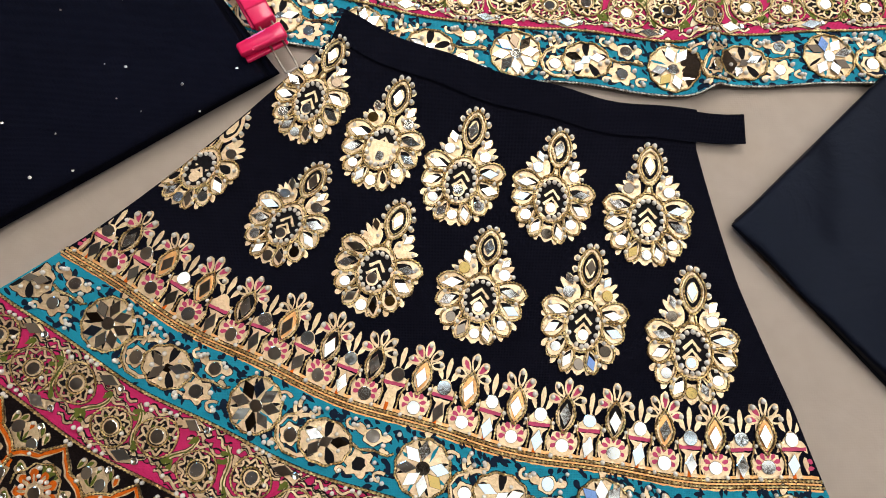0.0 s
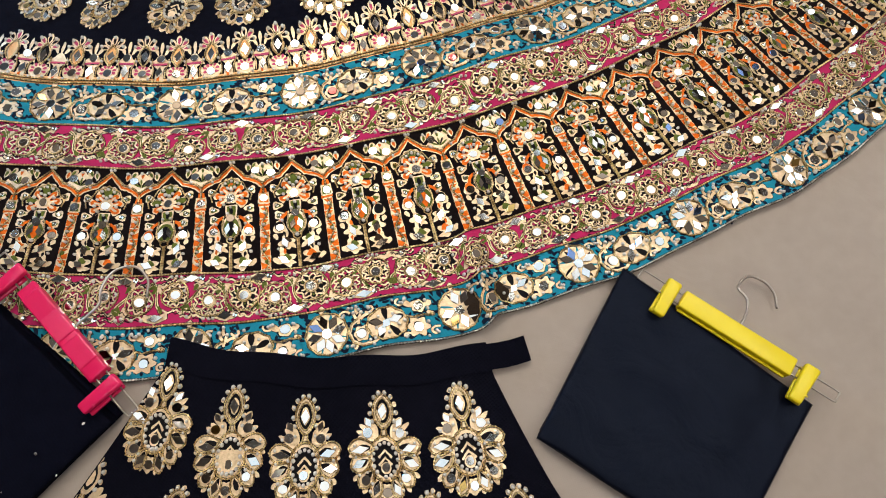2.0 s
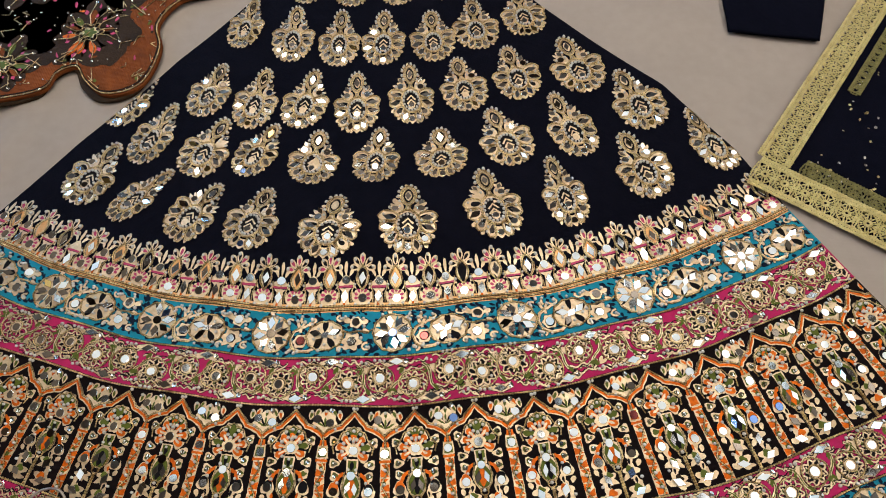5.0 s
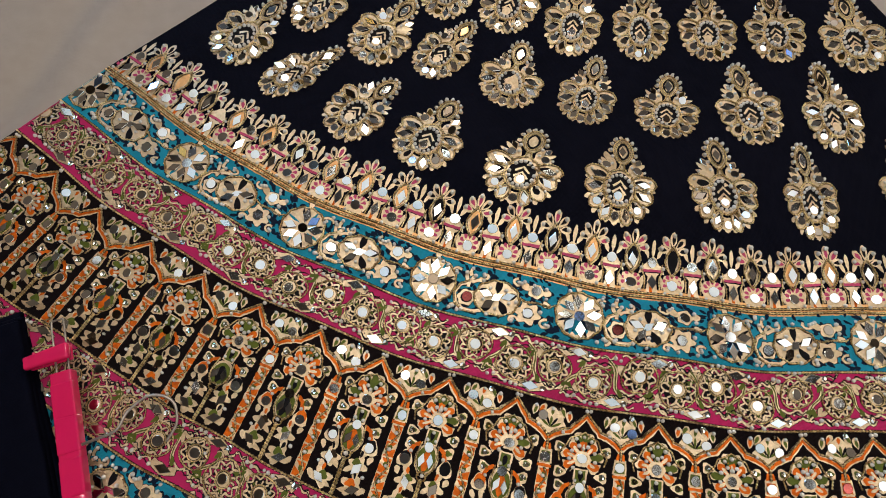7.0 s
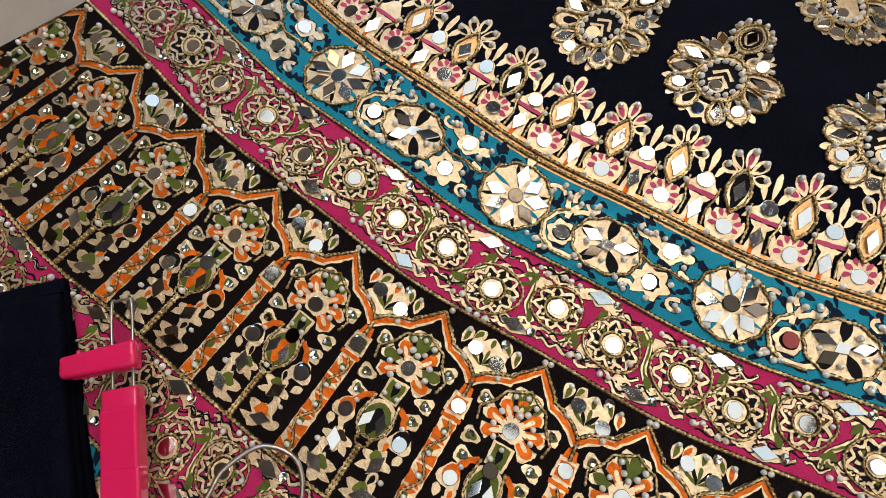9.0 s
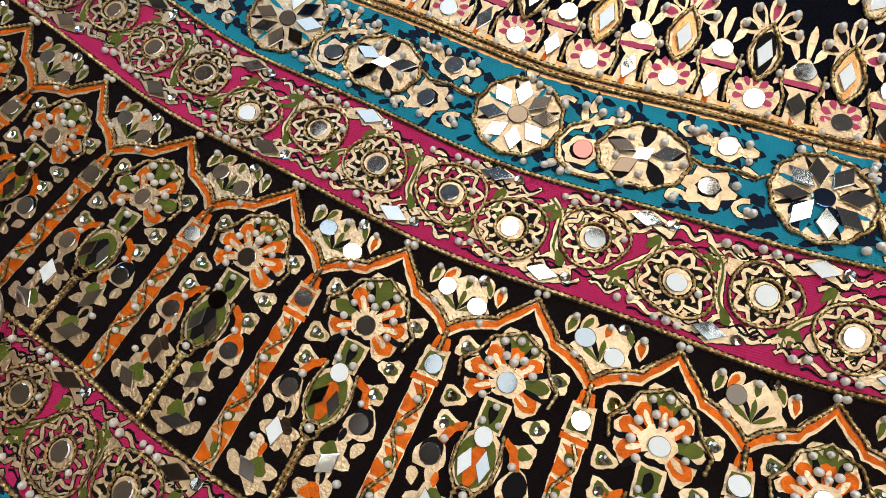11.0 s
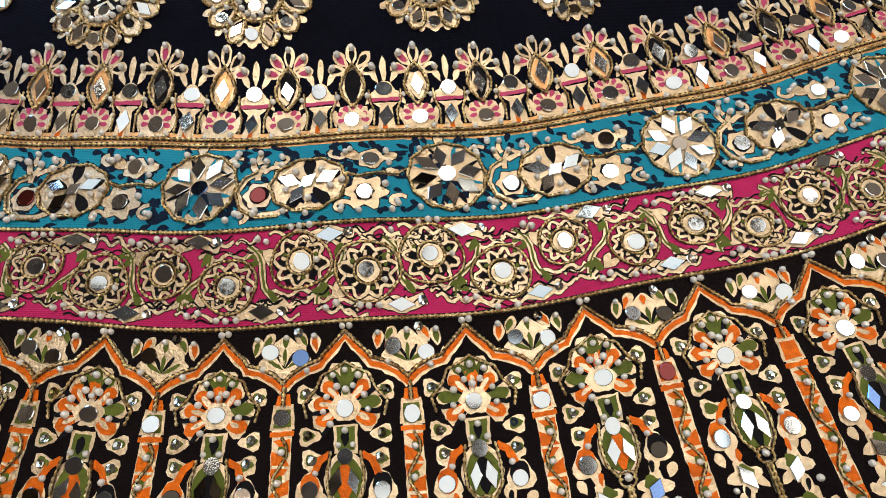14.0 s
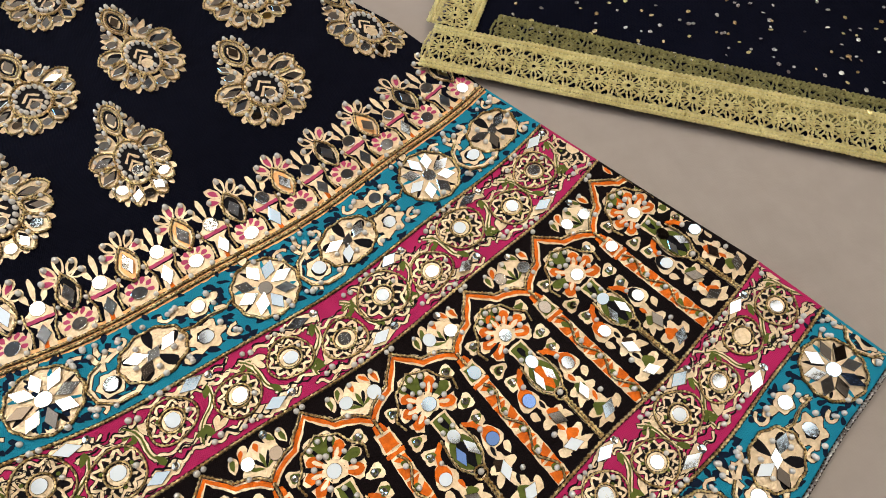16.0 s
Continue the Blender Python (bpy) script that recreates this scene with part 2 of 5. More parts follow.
# ---------------------------------------------------------------- room
def room():
    floor = mesh_object("floor", *grid_sheet(-1.75, 3.4, -2.4, 4.2, 260, 330), SHEET, smooth=True)
    tagged(floor, "floor covered by a smooth beige cotton sheet with faint creases", "floor", kind="structure")
    # unseen walls and ceiling, added to close the room for reflections and bounce
    x0, x1, y0, y1, h = -1.75, 3.4, -2.4, 4.2, 2.7
    for name, c, s in (("wall_north", ((x0 + x1) / 2, y1 + 0.06, h / 2), (x1 - x0 + 0.24, 0.12, h)), ("wall_south", ((x0 + x1) / 2, y0 - 0.06, h / 2), (x1 - x0 + 0.24, 0.12, h)),
                       ("wall_east", (x1 + 0.06, (y0 + y1) / 2, h / 2), (0.12, y1 - y0, h))):
        w = part(name, box_bm(*s, m=pose(*c)), WALL, None)
        tagged(w, "unseen plain brown wall added to close the room", "wall", kind="structure")
    # west wall with a window opening
    wy0, wy1, wz0, wz1 = 2.95, 4.05, 0.35, 1.75
    bm = bmesh.new()
    for cy, sy, cz, sz in (((y0 + wy0) / 2, wy0 - y0, h / 2, h), ((wy1 + y1) / 2, y1 - wy1, h / 2, h), ((wy0 + wy1) / 2, wy1 - wy0, wz0 / 2, wz0), ((wy0 + wy1) / 2, wy1 - wy0, (wz1 + h) / 2, h - wz1)):
        b = box_bm(0.12, sy, sz, m=pose(x0 - 0.06, cy, cz))
        me = bpy.data.meshes.new("tmp")
        b.to_mesh(me)
        b.free()
        bm.from_mesh(me)
        bpy.data.meshes.remove(me)
    tagged(part("wall_west", bm, WALL, None), "unseen plain brown wall with a window opening, closing the room", "wall", kind="structure")
    win = new("window_1")
    win.location = (x0 - 0.08, (wy0 + wy1) / 2, (wz0 + wz1) / 2)
    tagged(win, "wide window with bright cool daylight behind it", "window", kind="structure")
    part("pane", box_bm(0.01, wy1 - wy0, wz1 - wz0), DAY, win)
    cl = part("ceiling", box_bm(x1 - x0 + 0.24, y1 - y0 + 0.24, 0.1, m=pose((x0 + x1) / 2, (y0 + y1) / 2, h + 0.05)), CEILING, None)
    tagged(cl, "unseen plain brown ceiling with set-in panels, closing the room", "ceiling", kind="structure")
    # unseen diffuser panels: two bright ones, the rest added for the mirrors to reflect
    made = {}
    spots = [(2, 0.02, 2.18), (2, -0.15, 3.30), (0, -1.10, 2.15)]
    spots += [(1 if i == 2 else 0, 0.30 + 1.14 * i, -1.1 + 1.11 * j) for i in range(3) for j in range(5) if (i or j < 3) and (i, j) != (1, 4)]
    for level, px, py in spots:
        m = pose(px, py, h - 0.012)
        if level in made:
            copy_thing(made[level], m)
            continue
        light = made[level] = new("ceiling_light")
        light.matrix_basis = m
        tagged(light, ("added unseen faint panel standing in for a pale ceiling", "added unseen cool white panel for mirrors to reflect", "square bright warm ceiling light panel")[level], "ceiling light", "ceiling light panels")
        part("diffuser", box_bm(1.02, 1.02, 0.012, 0.002), (FAINT, LIT, BRIGHT)[level], light)
        for sx, sy, ex, ey in ((1.06, 0.02, 0, 0.52), (1.06, 0.02, 0, -0.52), (0.02, 1.02, 0.52, 0), (0.02, 1.02, -0.52, 0)):
            part("frame", box_bm(sx, sy, 0.022, m=pose(ex, ey, 0)), CEILING, light)
    for x, y in DOWNLIGHTS:
        lamp = bpy.data.lights.new("downlight", "AREA")
        lamp.shape, lamp.size, lamp.energy, lamp.color = "DISK", 0.09, DOWNLIGHT, (1.0, 0.95, 0.86)
        ob = new("downlight", lamp)
        ob.location = (x, y, h - 0.03)


DOWNLIGHTS = ((1.95, 0.35), (2.01, 1.675), (2.35, 2.785), (-0.45, 0.2), (0.87, 2.80))


def grid_sheet(x0, x1, y0, y1, nx, ny):
    verts, faces = [], []
    for j in range(ny + 1):
        for i in range(nx + 1):
            x, y = x0 + (x1 - x0) * i / nx, y0 + (y1 - y0) * j / ny
            z = 0.0022 * noise.noise((x * 2.2, y * 2.2, 0.3)) + 0.0024 * noise.noise((x * 5 + y * 3, y * 4 - x, 1.7)) + 0.0012 * noise.noise((x * 13, y * 9, 5.1)) - 0.0035
            for q, ox, deep, wide in ((0.22, -0.535, 0.012, 0.030), (0.22, -0.470, -0.009, 0.035), (0.42, -0.78, -0.010, 0.045)):
                d = x - ox - q * (y - 1.36) - 0.02 * noise.noise((y * 5, ox, 2))
                z -= deep * math.exp(-(d / wide) ** 2) * math.exp(-((y - 1.55) / 0.33) ** 2)
            verts.append((x, y, z))
    for j in range(ny):
        for i in range(nx):
            a = j * (nx + 1) + i
            faces.append((a, a + 1, a + nx + 2, a + nx + 1))
    return verts, faces


room()


# ---------------------------------------------------------------- flared skirts
def lerp_table(table, r):
    for (r0, a0), (r1, a1) in zip(table, table[1:]):
        if r <= r1:
            return a0 + (a1 - a0) * max(0.0, (r - r0) / (r1 - r0))
    return table[-1][1]


class Spot:
    """A place on a skirt: calling it lays a motif's own metres onto the cloth, kept within the side seams."""

    def __init__(self, flare, polar):
        self.flare, self.polar = flare, polar

    def __call__(self, u, v, dz=0.0):
        a, r = self.polar(u, v)
        return self.flare.at(self.flare.clamp(a, r), r, dz)

    def on(self, u, v, margin=0.0):
        return self.flare.holds(*self.polar(u, v), margin)


class Flare:
    """A flared skirt spread flat: angle in degrees and radius round the point where its panels meet."""

    def __init__(self, cx, cy, left, right, relief):
        self.cx, self.cy, self.left, self.right, self.relief = cx, cy, left, right, relief
        self.pull = 0.014 if cy > 2 else 0.0   # the lower seams are drawn up towards one side

    def drift(self, a, r):
        """The seams and the hem wander by some millimetres; the hem steps where it is pinched."""
        low = max(0.0, min(1.0, (r - 1.98) / 0.30))
        step = math.tanh((-0.9 - a) / 0.35) * math.exp(-((a + 0.9) / 6.0) ** 2)
        return 0.0022 * math.sin(radians(a) * 47 + r * 4) + low * (0.0035 * math.sin(radians(a) * 27 + 0.6) + 0.0014 * math.sin(radians(a) * 91) + 0.0085 * step) - self.pull * math.exp(-((r - 2.13) / 0.07) ** 2) * max(0.0, min(1.0, (-8 - a) / 8))

    def clamp(self, a, r):
        return max(lerp_table(self.left, r) + 0.10, min(lerp_table(self.right, r) - 0.10, a))

    def holds(self, a, r, margin):
        return lerp_table(self.left, r) + margin < a < lerp_table(self.right, r) - margin

    def xy(self, a, r):
        r += self.drift(a, r)
        return self.cx + r * math.sin(radians(a)), self.cy - r * math.cos(radians(a))

    def at(self, a, r, dz=0.0):
        x, y = self.xy(a, r)
        return x, y, self.relief(a, r, x, y) + dz

    def local(self, a0, r0, k=1.0, kv=1.0):
        """Places metres along (right) and up (towards the waist) from a spot of a band onto the cloth."""
        return Spot(self, lambda u, v: (a0 + math.degrees(k * u / r0), r0 - k * kv * v))

    def placed(self, x0, y0, turn, kx, ky):
        c, s = math.cos(radians(turn)), math.sin(radians(turn))

        def f(u, v):
            x, y = x0 + c * kx * u - s * ky * v, y0 + s * kx * u + c * ky * v
            return math.degrees(math.atan2(x - self.cx, self.cy - y)), math.hypot(x - self.cx, y - self.cy)
        return Spot(self, f)

    def strip(self, name, r0, r1, dz, mat, parent, nr, na=220, label="", inset=0.0):
        verts, faces = [], []
        for j in range(nr + 1):
            r = r0 + (r1 - r0) * j / nr
            a0, a1 = lerp_table(self.left, r) + inset, lerp_table(self.right, r) - inset
            for i in range(na + 1):
                verts.append(self.at(a0 + (a1 - a0) * i / na, r, dz))
        for j in range(nr):
            for i in range(na):
                k = j * (na + 1) + i
                faces.append((k, k + na + 1, k + na + 2, k + 1))
        return mesh_object(name, verts, faces, mat, parent, smooth=True, label=label)

    def arc(self, r, a0=None, a1=None, step=0.6, wob=0.0):
        a0 = lerp_table(self.left, r) if a0 is None else a0
        a1 = lerp_table(self.right, r) if a1 is None else a1
        n = max(2, int((a1 - a0) / step))
        return [(a0 + (a1 - a0) * i / n, r + wob * math.sin(i * 1.3)) for i in range(n + 1)]


# ---------------------------------------------------------------- embroidery
class Stitch:
    """Collects one motif's print patches, thread cords, pearls and mirrors in its own metres."""

    def __init__(self, name="motif", label=""):
        self.name, self.label = name, label
        self.patches, self.cords, self.pearls, self.mirrors = [], [], [], []

    def patch(self, pts, mat, layer=0):
        self.patches.append((pts, mat, layer))

    def leaf(self, x, y, length, width, turn, mat, layer=0, n=9):
        """A pointed leaf whose root is at x, y."""
        c, s = math.cos(radians(turn)), math.sin(radians(turn))
        side = [(length * t, 0.5 * width * q) for t, q in ((0.0, 0.08), (0.15, 0.42), (0.36, 0.82), (0.58, 1.0), (0.78, 0.90), (0.93, 0.52))]
        pts = [(a, b) for a, b in side] + [(length, 0)] + [(a, -b) for a, b in side[:0:-1]]
        self.patch([(x + c * a - s * b, y + s * a + c * b) for a, b in pts], mat, layer)

    def blob(self, x, y, rx, ry, mat, layer=0, petals=0, amp=0.0, turn=0.0, n=20):
        pts = []
        for i in range(n):
            a = 2 * math.pi * i / n
            k = 1 + amp * math.cos(petals * a + radians(turn))
            pts.append((x + rx * k * math.cos(a), y + ry * k * math.sin(a)))
        self.patch(pts, mat, layer)

    def ribbon(self, path, width, mat, layer=0):
        """A printed line of some width."""
        p = [np.array(q, float) for q in path]
        lft, rgt = [], []
        for i, q in enumerate(p):
            d = p[min(i + 1, len(p) - 1)] - p[max(i - 1, 0)]
            d = d / (np.linalg.norm(d) + 1e-9)
            w = 0.5 * width
            lft.append((q[0] - d[1] * w, q[1] + d[0] * w))
            rgt.append((q[0] + d[1] * w, q[1] - d[0] * w))
        for i in range(len(p) - 1):
            self.patch([rgt[i], rgt[i + 1], lft[i + 1], lft[i]], mat, layer)

    def cord(self, path, radius=0.0012, mat=None):
        self.cords.append(([np.array(q, float) for q in path], 0.88 * radius, mat or GOLD))

    def ring(self, x, y, rx, ry, radius=0.0011, mat=None, petals=0, amp=0.0, turn=0.0, n=26, a0=0, a1=360):
        path = []
        for i in range(n + 1):
            a = radians(a0 + (a1 - a0) * i / n)
            k = 1 + amp * math.cos(petals * a + radians(turn))
            path.append((x + rx * k * math.cos(a), y + ry * k * math.sin(a)))
        self.cord(path, radius, mat)

    def pearl(self, x, y, r=0.0030):
        self.pearls.append((x, y, r))

    def disc(self, x, y, r=0.0068):
        self.mirrors.append((x, y, "disc", r, r, 0))

    def rhomb(self, x, y, length=0.010, width=0.0058, turn=90):
        self.mirrors.append((x, y, "rhomb", length, width, turn))

    def sequin(self, x, y, r=0.0038):
        self.mirrors.append((x, y, "sequin", r, r, 0))


def cord_mesh(cords, place, rng, step=0.0022, cord_shade=None):
    """Half-round twisted thread: rings that swell and shrink along the path."""
    verts, faces, slots, mats = [], [], [], []
    for path, radius, mat in cords:
        if mat not in mats:
            mats.append(mat)
        slot = mats.index(mat)
        pts = []
        for a, b in zip(path, path[1:]):
            n = max(1, int(round(np.linalg.norm(b - a) / step)))
            pts += [a + (b - a) * k / n for k in range(n)]
        pts.append(path[-1])
        # flat dark strip under the cord: the shading beside it, put into colour
        if cord_shade:
            if cord_shade not in mats:
                mats.append(cord_shade)
            base = len(verts)
            for i, p in enumerate(pts):
                d = pts[min(i + 1, len(pts) - 1)] - pts[max(i - 1, 0)]
                d = d / (np.linalg.norm(d) + 1e-9)
                w = radius * 1.5 * rng.uniform(0.8, 1.2)
                verts += [place(p[0] + d[1] * w, p[1] - d[0] * w, 0.0020), place(p[0] - d[1] * w, p[1] + d[0] * w, 0.0020)]
            for i in range(len(pts) - 1):
                q = base + 2 * i
                faces.append((q, q + 2, q + 3, q + 1))
                slots.append(mats.index(cord_shade))
        base = len(verts)
        for i, p in enumerate(pts):
            d = pts[min(i + 1, len(pts) - 1)] - pts[max(i - 1, 0)]
            d = d / (np.linalg.norm(d) + 1e-9)
            r = radius * (1.45 if i % 2 else 0.62) * rng.uniform(0.8, 1.2)
            for c, h in ((-1.0, 0.0), (-0.62, 0.85), (0.62, 0.85), (1.0, 0.0)):
                verts.append(place(p[0] - d[1] * r * c, p[1] + d[0] * r * c, 0.0020 + 1.2 * r * h))
        for i in range(len(pts) - 1):
            for k in range(3):
                a = base + i * 4 + k
                faces.append((a, a + 4, a + 5, a + 1))
                slots.append(slot)
    return verts, faces, mats, slots


def pearl_mesh(pearls, place, rng):
    verts, faces = [], []
    seg = 9
    for x, y, r in pearls:
        r *= rng.uniform(0.84, 1.08)
        x, y = x + rng.uniform(-0.0006, 0.0006), y + rng.uniform(-0.0006, 0.0006)
        base = len(verts)
        for e, h in ((1.0, 0.55), (0.96, 1.15), (0.62, 1.72)):
            for k in range(seg):
                a = 2 * math.pi * k / seg
                verts.append(place(x + r * e * math.cos(a), y + r * e * math.sin(a), 0.0008 + r * h))
        verts.append(place(x, y, 0.0008 + 2.0 * r))
        for j in range(2):
            for k in range(seg):
                q = (k + 1) % seg
                faces.append((base + j * seg + k, base + j * seg + q, base + (j + 1) * seg + q, base + (j + 1) * seg + k))
        for k in range(seg):
            faces.append((base + 2 * seg + k, base + 2 * seg + (k + 1) % seg, base + 3 * seg))
    return verts, faces


def mirror_shape(kind):
    """A cut piece of mirror of unit size: a flat top with a ground edge."""
    if kind == "rhomb":
        ring = [(1, 0), (0, 1), (-1, 0), (0, -1)]
    elif kind == "sequin":
        ring = [(math.cos(math.pi * k / 5), math.sin(math.pi * k / 5)) for k in range(10)]
    else:
        ring = [(math.cos(math.pi * k / 9), math.sin(math.pi * k / 9)) for k in range(18)]
    n = len(ring)
    e = 0.84 if kind == "sequin" else 0.93
    verts = [(x, y, -0.0012) for x, y in ring] + [(x, y, -0.0004) for x, y in ring] + [(e * x, e * y, 0.0) for x, y in ring]
    faces = []
    for j in range(2):
        for k in range(n):
            q = (k + 1) % n
            faces.append((j * n + k, j * n + q, (j + 1) * n + q, (j + 1) * n + k))
    if kind == "sequin":
        verts += [(0.25 * x, 0.25 * y, -0.0010) for x, y in ring]
        for k in range(n):
            q = (k + 1) % n
            faces.append((2 * n + k, 2 * n + q, 3 * n + q, 3 * n + k))
    else:
        faces.append(tuple(range(2 * n, 3 * n)))
    return verts, faces


MIRROR_SHAPES = {k: mirror_shape(k) for k in ("disc", "rhomb", "sequin")}
MIRROR_MESHES = {}
for kind_of in MIRROR_SHAPES:
    piece = bpy.data.meshes.new("mirror")
    piece.from_pydata(*[list(q) for q in (MIRROR_SHAPES[kind_of][0], [], MIRROR_SHAPES[kind_of][1])])
    piece.materials.append(MIRROR)
    MIRROR_MESHES[kind_of] = piece
TILT = 4.5   # degrees by which the stitched mirrors tip about at random


OUTLINED = ("medallion_motif", "leaf_scroll", "sprig_motif", "rosette_motif", "bud_motif", "wheel_motif")


def ragged(pts, seed, step=0.0034, amp=0.0011):
    """Hand-printed outline: long edges are cut up and all points wander a little."""
    out = []
    for a, b in zip(pts, list(pts[1:]) + [pts[0]]):
        n = max(1, int(math.hypot(b[0] - a[0], b[1] - a[1]) / step))
        for k in range(n):
            x, y = a[0] + (b[0] - a[0]) * k / n, a[1] + (b[1] - a[1]) * k / n
            out.append((x + amp * noise.noise((x * 230, y * 230, seed)), y + amp * noise.noise((x * 230, y * 230, seed + 40))))
    return out


def sew(st, place, parent, rng, split=False, lost=0.05, kind=""):
    """Makes a motif: its print as a part, with thread, pearls and mirrors as pieces under it."""
    on = place.on if isinstance(place, Spot) else (lambda u, v, margin=0.0: True)
    mats, verts, faces, slots = [], [], [], []
    wander = rng.uniform(0, 90)

    def fill(base, centre, slot):
        n = len(verts) - base
        if centre:
            verts.append(centre)
            faces.extend((base + k, base + (k + 1) % n, base + n) for k in range(n))
            slots.extend([slot] * n)
        else:
            faces.append(tuple(range(base, base + n)))
            slots.append(slot)

    for pts, mat, layer in st.patches:
        mx, my = sum(p[0] for p in pts) / len(pts), sum(p[1] for p in pts) / len(pts)
        if not on(mx, my):
            continue
        if mat not in mats:
            mats.append(mat)
        base = len(verts)
        jx, jy = (rng.uniform(-0.0006, 0.0006), rng.uniform(-0.0006, 0.0006)) if len(pts) > 4 else (0, 0)
        verts += [place(x + jx, y + jy, 0.0007 + 0.00022 * layer) for x, y in ragged(pts, wander + layer * 3)]
        fan = len(pts) >= 14 and st.name in OUTLINED   # broad shapes follow the folds of the cloth
        fill(base, fan and place(mx + jx, my + jy, 0.0007 + 0.00022 * layer), mats.index(mat))
        if mat is CREAM and st.name in OUTLINED:
            # dark printed outline just below the cream
            if UMBER not in mats:
                mats.append(UMBER)
            base = len(verts)
            for x, y in ragged(pts, wander + layer * 3):
                d = math.hypot(x - mx, y - my) + 1e-9
                verts.append(place(x + jx + 0.0011 * (x - mx) / d, y + jy + 0.0011 * (y - my) / d, 0.0007 + 0.00022 * layer - 0.00011))
            fill(base, fan and place(mx + jx, my + jy, 0.0007 + 0.00022 * layer - 0.00011), mats.index(UMBER))
    if not faces:
        return None
    ob = mesh_object(st.name, verts, faces, mats, parent, slots, label=st.label)
    if kind:
        tagged(ob, kind=kind)
    cords = [c for c in st.cords if sum(on(*p) for p in c[0]) > 0.6 * len(c[0])]
    if cords:
        v, f, m, s = cord_mesh(cords, place, rng, cord_shade=UMBER)
        tagged(mesh_object("gold_cord", v, f, m, ob, s, label="twisted metallic gold thread"), kind="stuff")
    pearls = [p for p in st.pearls if on(p[0], p[1], 0.14) and rng.random() > lost]
    if pearls:
        tagged(mesh_object("pearl_beading", *pearl_mesh(pearls, place, rng), PEARL, ob, smooth=True, label="small ivory pearl beads"), kind="stuff")
    rng.shuffle(st.mirrors)
    mv, mf = [], []
    for x, y, kind, a, b, turn in st.mirrors:
        if not on(x, y, 0.24) or rng.random() < lost * 0.6:
            continue
        x, y = x + rng.uniform(-0.0011, 0.0011), y + rng.uniform(-0.0011, 0.0011)
        p, px, py = Vector(place(x, y)), Vector(place(x + 0.004, y)), Vector(place(x, y + 0.004))
        ax, ay = (px - p).normalized(), (py - p).normalized()
        nz = ax.cross(ay).normalized()
        ay = nz.cross(ax)
        ta, tb = radians(rng.gauss(0, TILT)), radians(rng.gauss(0, TILT))
        nz = (nz + ax * math.tan(ta) + ay * math.tan(tb)).normalized()
        ax = (ax - nz * ax.dot(nz)).normalized()
        ay = nz.cross(ax)
        turned = radians(turn + rng.uniform(-7, 7))
        ux = ax * math.cos(turned) + ay * math.sin(turned)
        uy = nz.cross(ux)
        a, b = a * rng.uniform(0.92, 1.08), b * rng.uniform(0.92, 1.08)
        q = p + Vector((0, 0, 0.0022 + max(a, b) * (abs(math.tan(ta)) + abs(math.tan(tb))) * 0.6))
        if split:
            o = new("mirror", MIRROR_MESHES[kind])
            o.matrix_basis = Matrix(((ux.x * a, uy.x * b, nz.x, q.x), (ux.y * a, uy.y * b, nz.y, q.y), (ux.z * a, uy.z * b, nz.z, q.z), (0, 0, 0, 1)))
            o.parent = ob
        else:
            base = len(mv)
            vs, fs = MIRROR_SHAPES[kind]
            mv += [q + ux * (c[0] * a) + uy * (c[1] * b) + nz * c[2] for c in vs]
            mf += [tuple(base + i for i in f) for f in fs]
    if mv:
        tagged(mesh_object("mirror_work", mv, mf, MIRROR_SET, ob, label="small cut mirrors stitched on"), kind="stuff")
    return ob


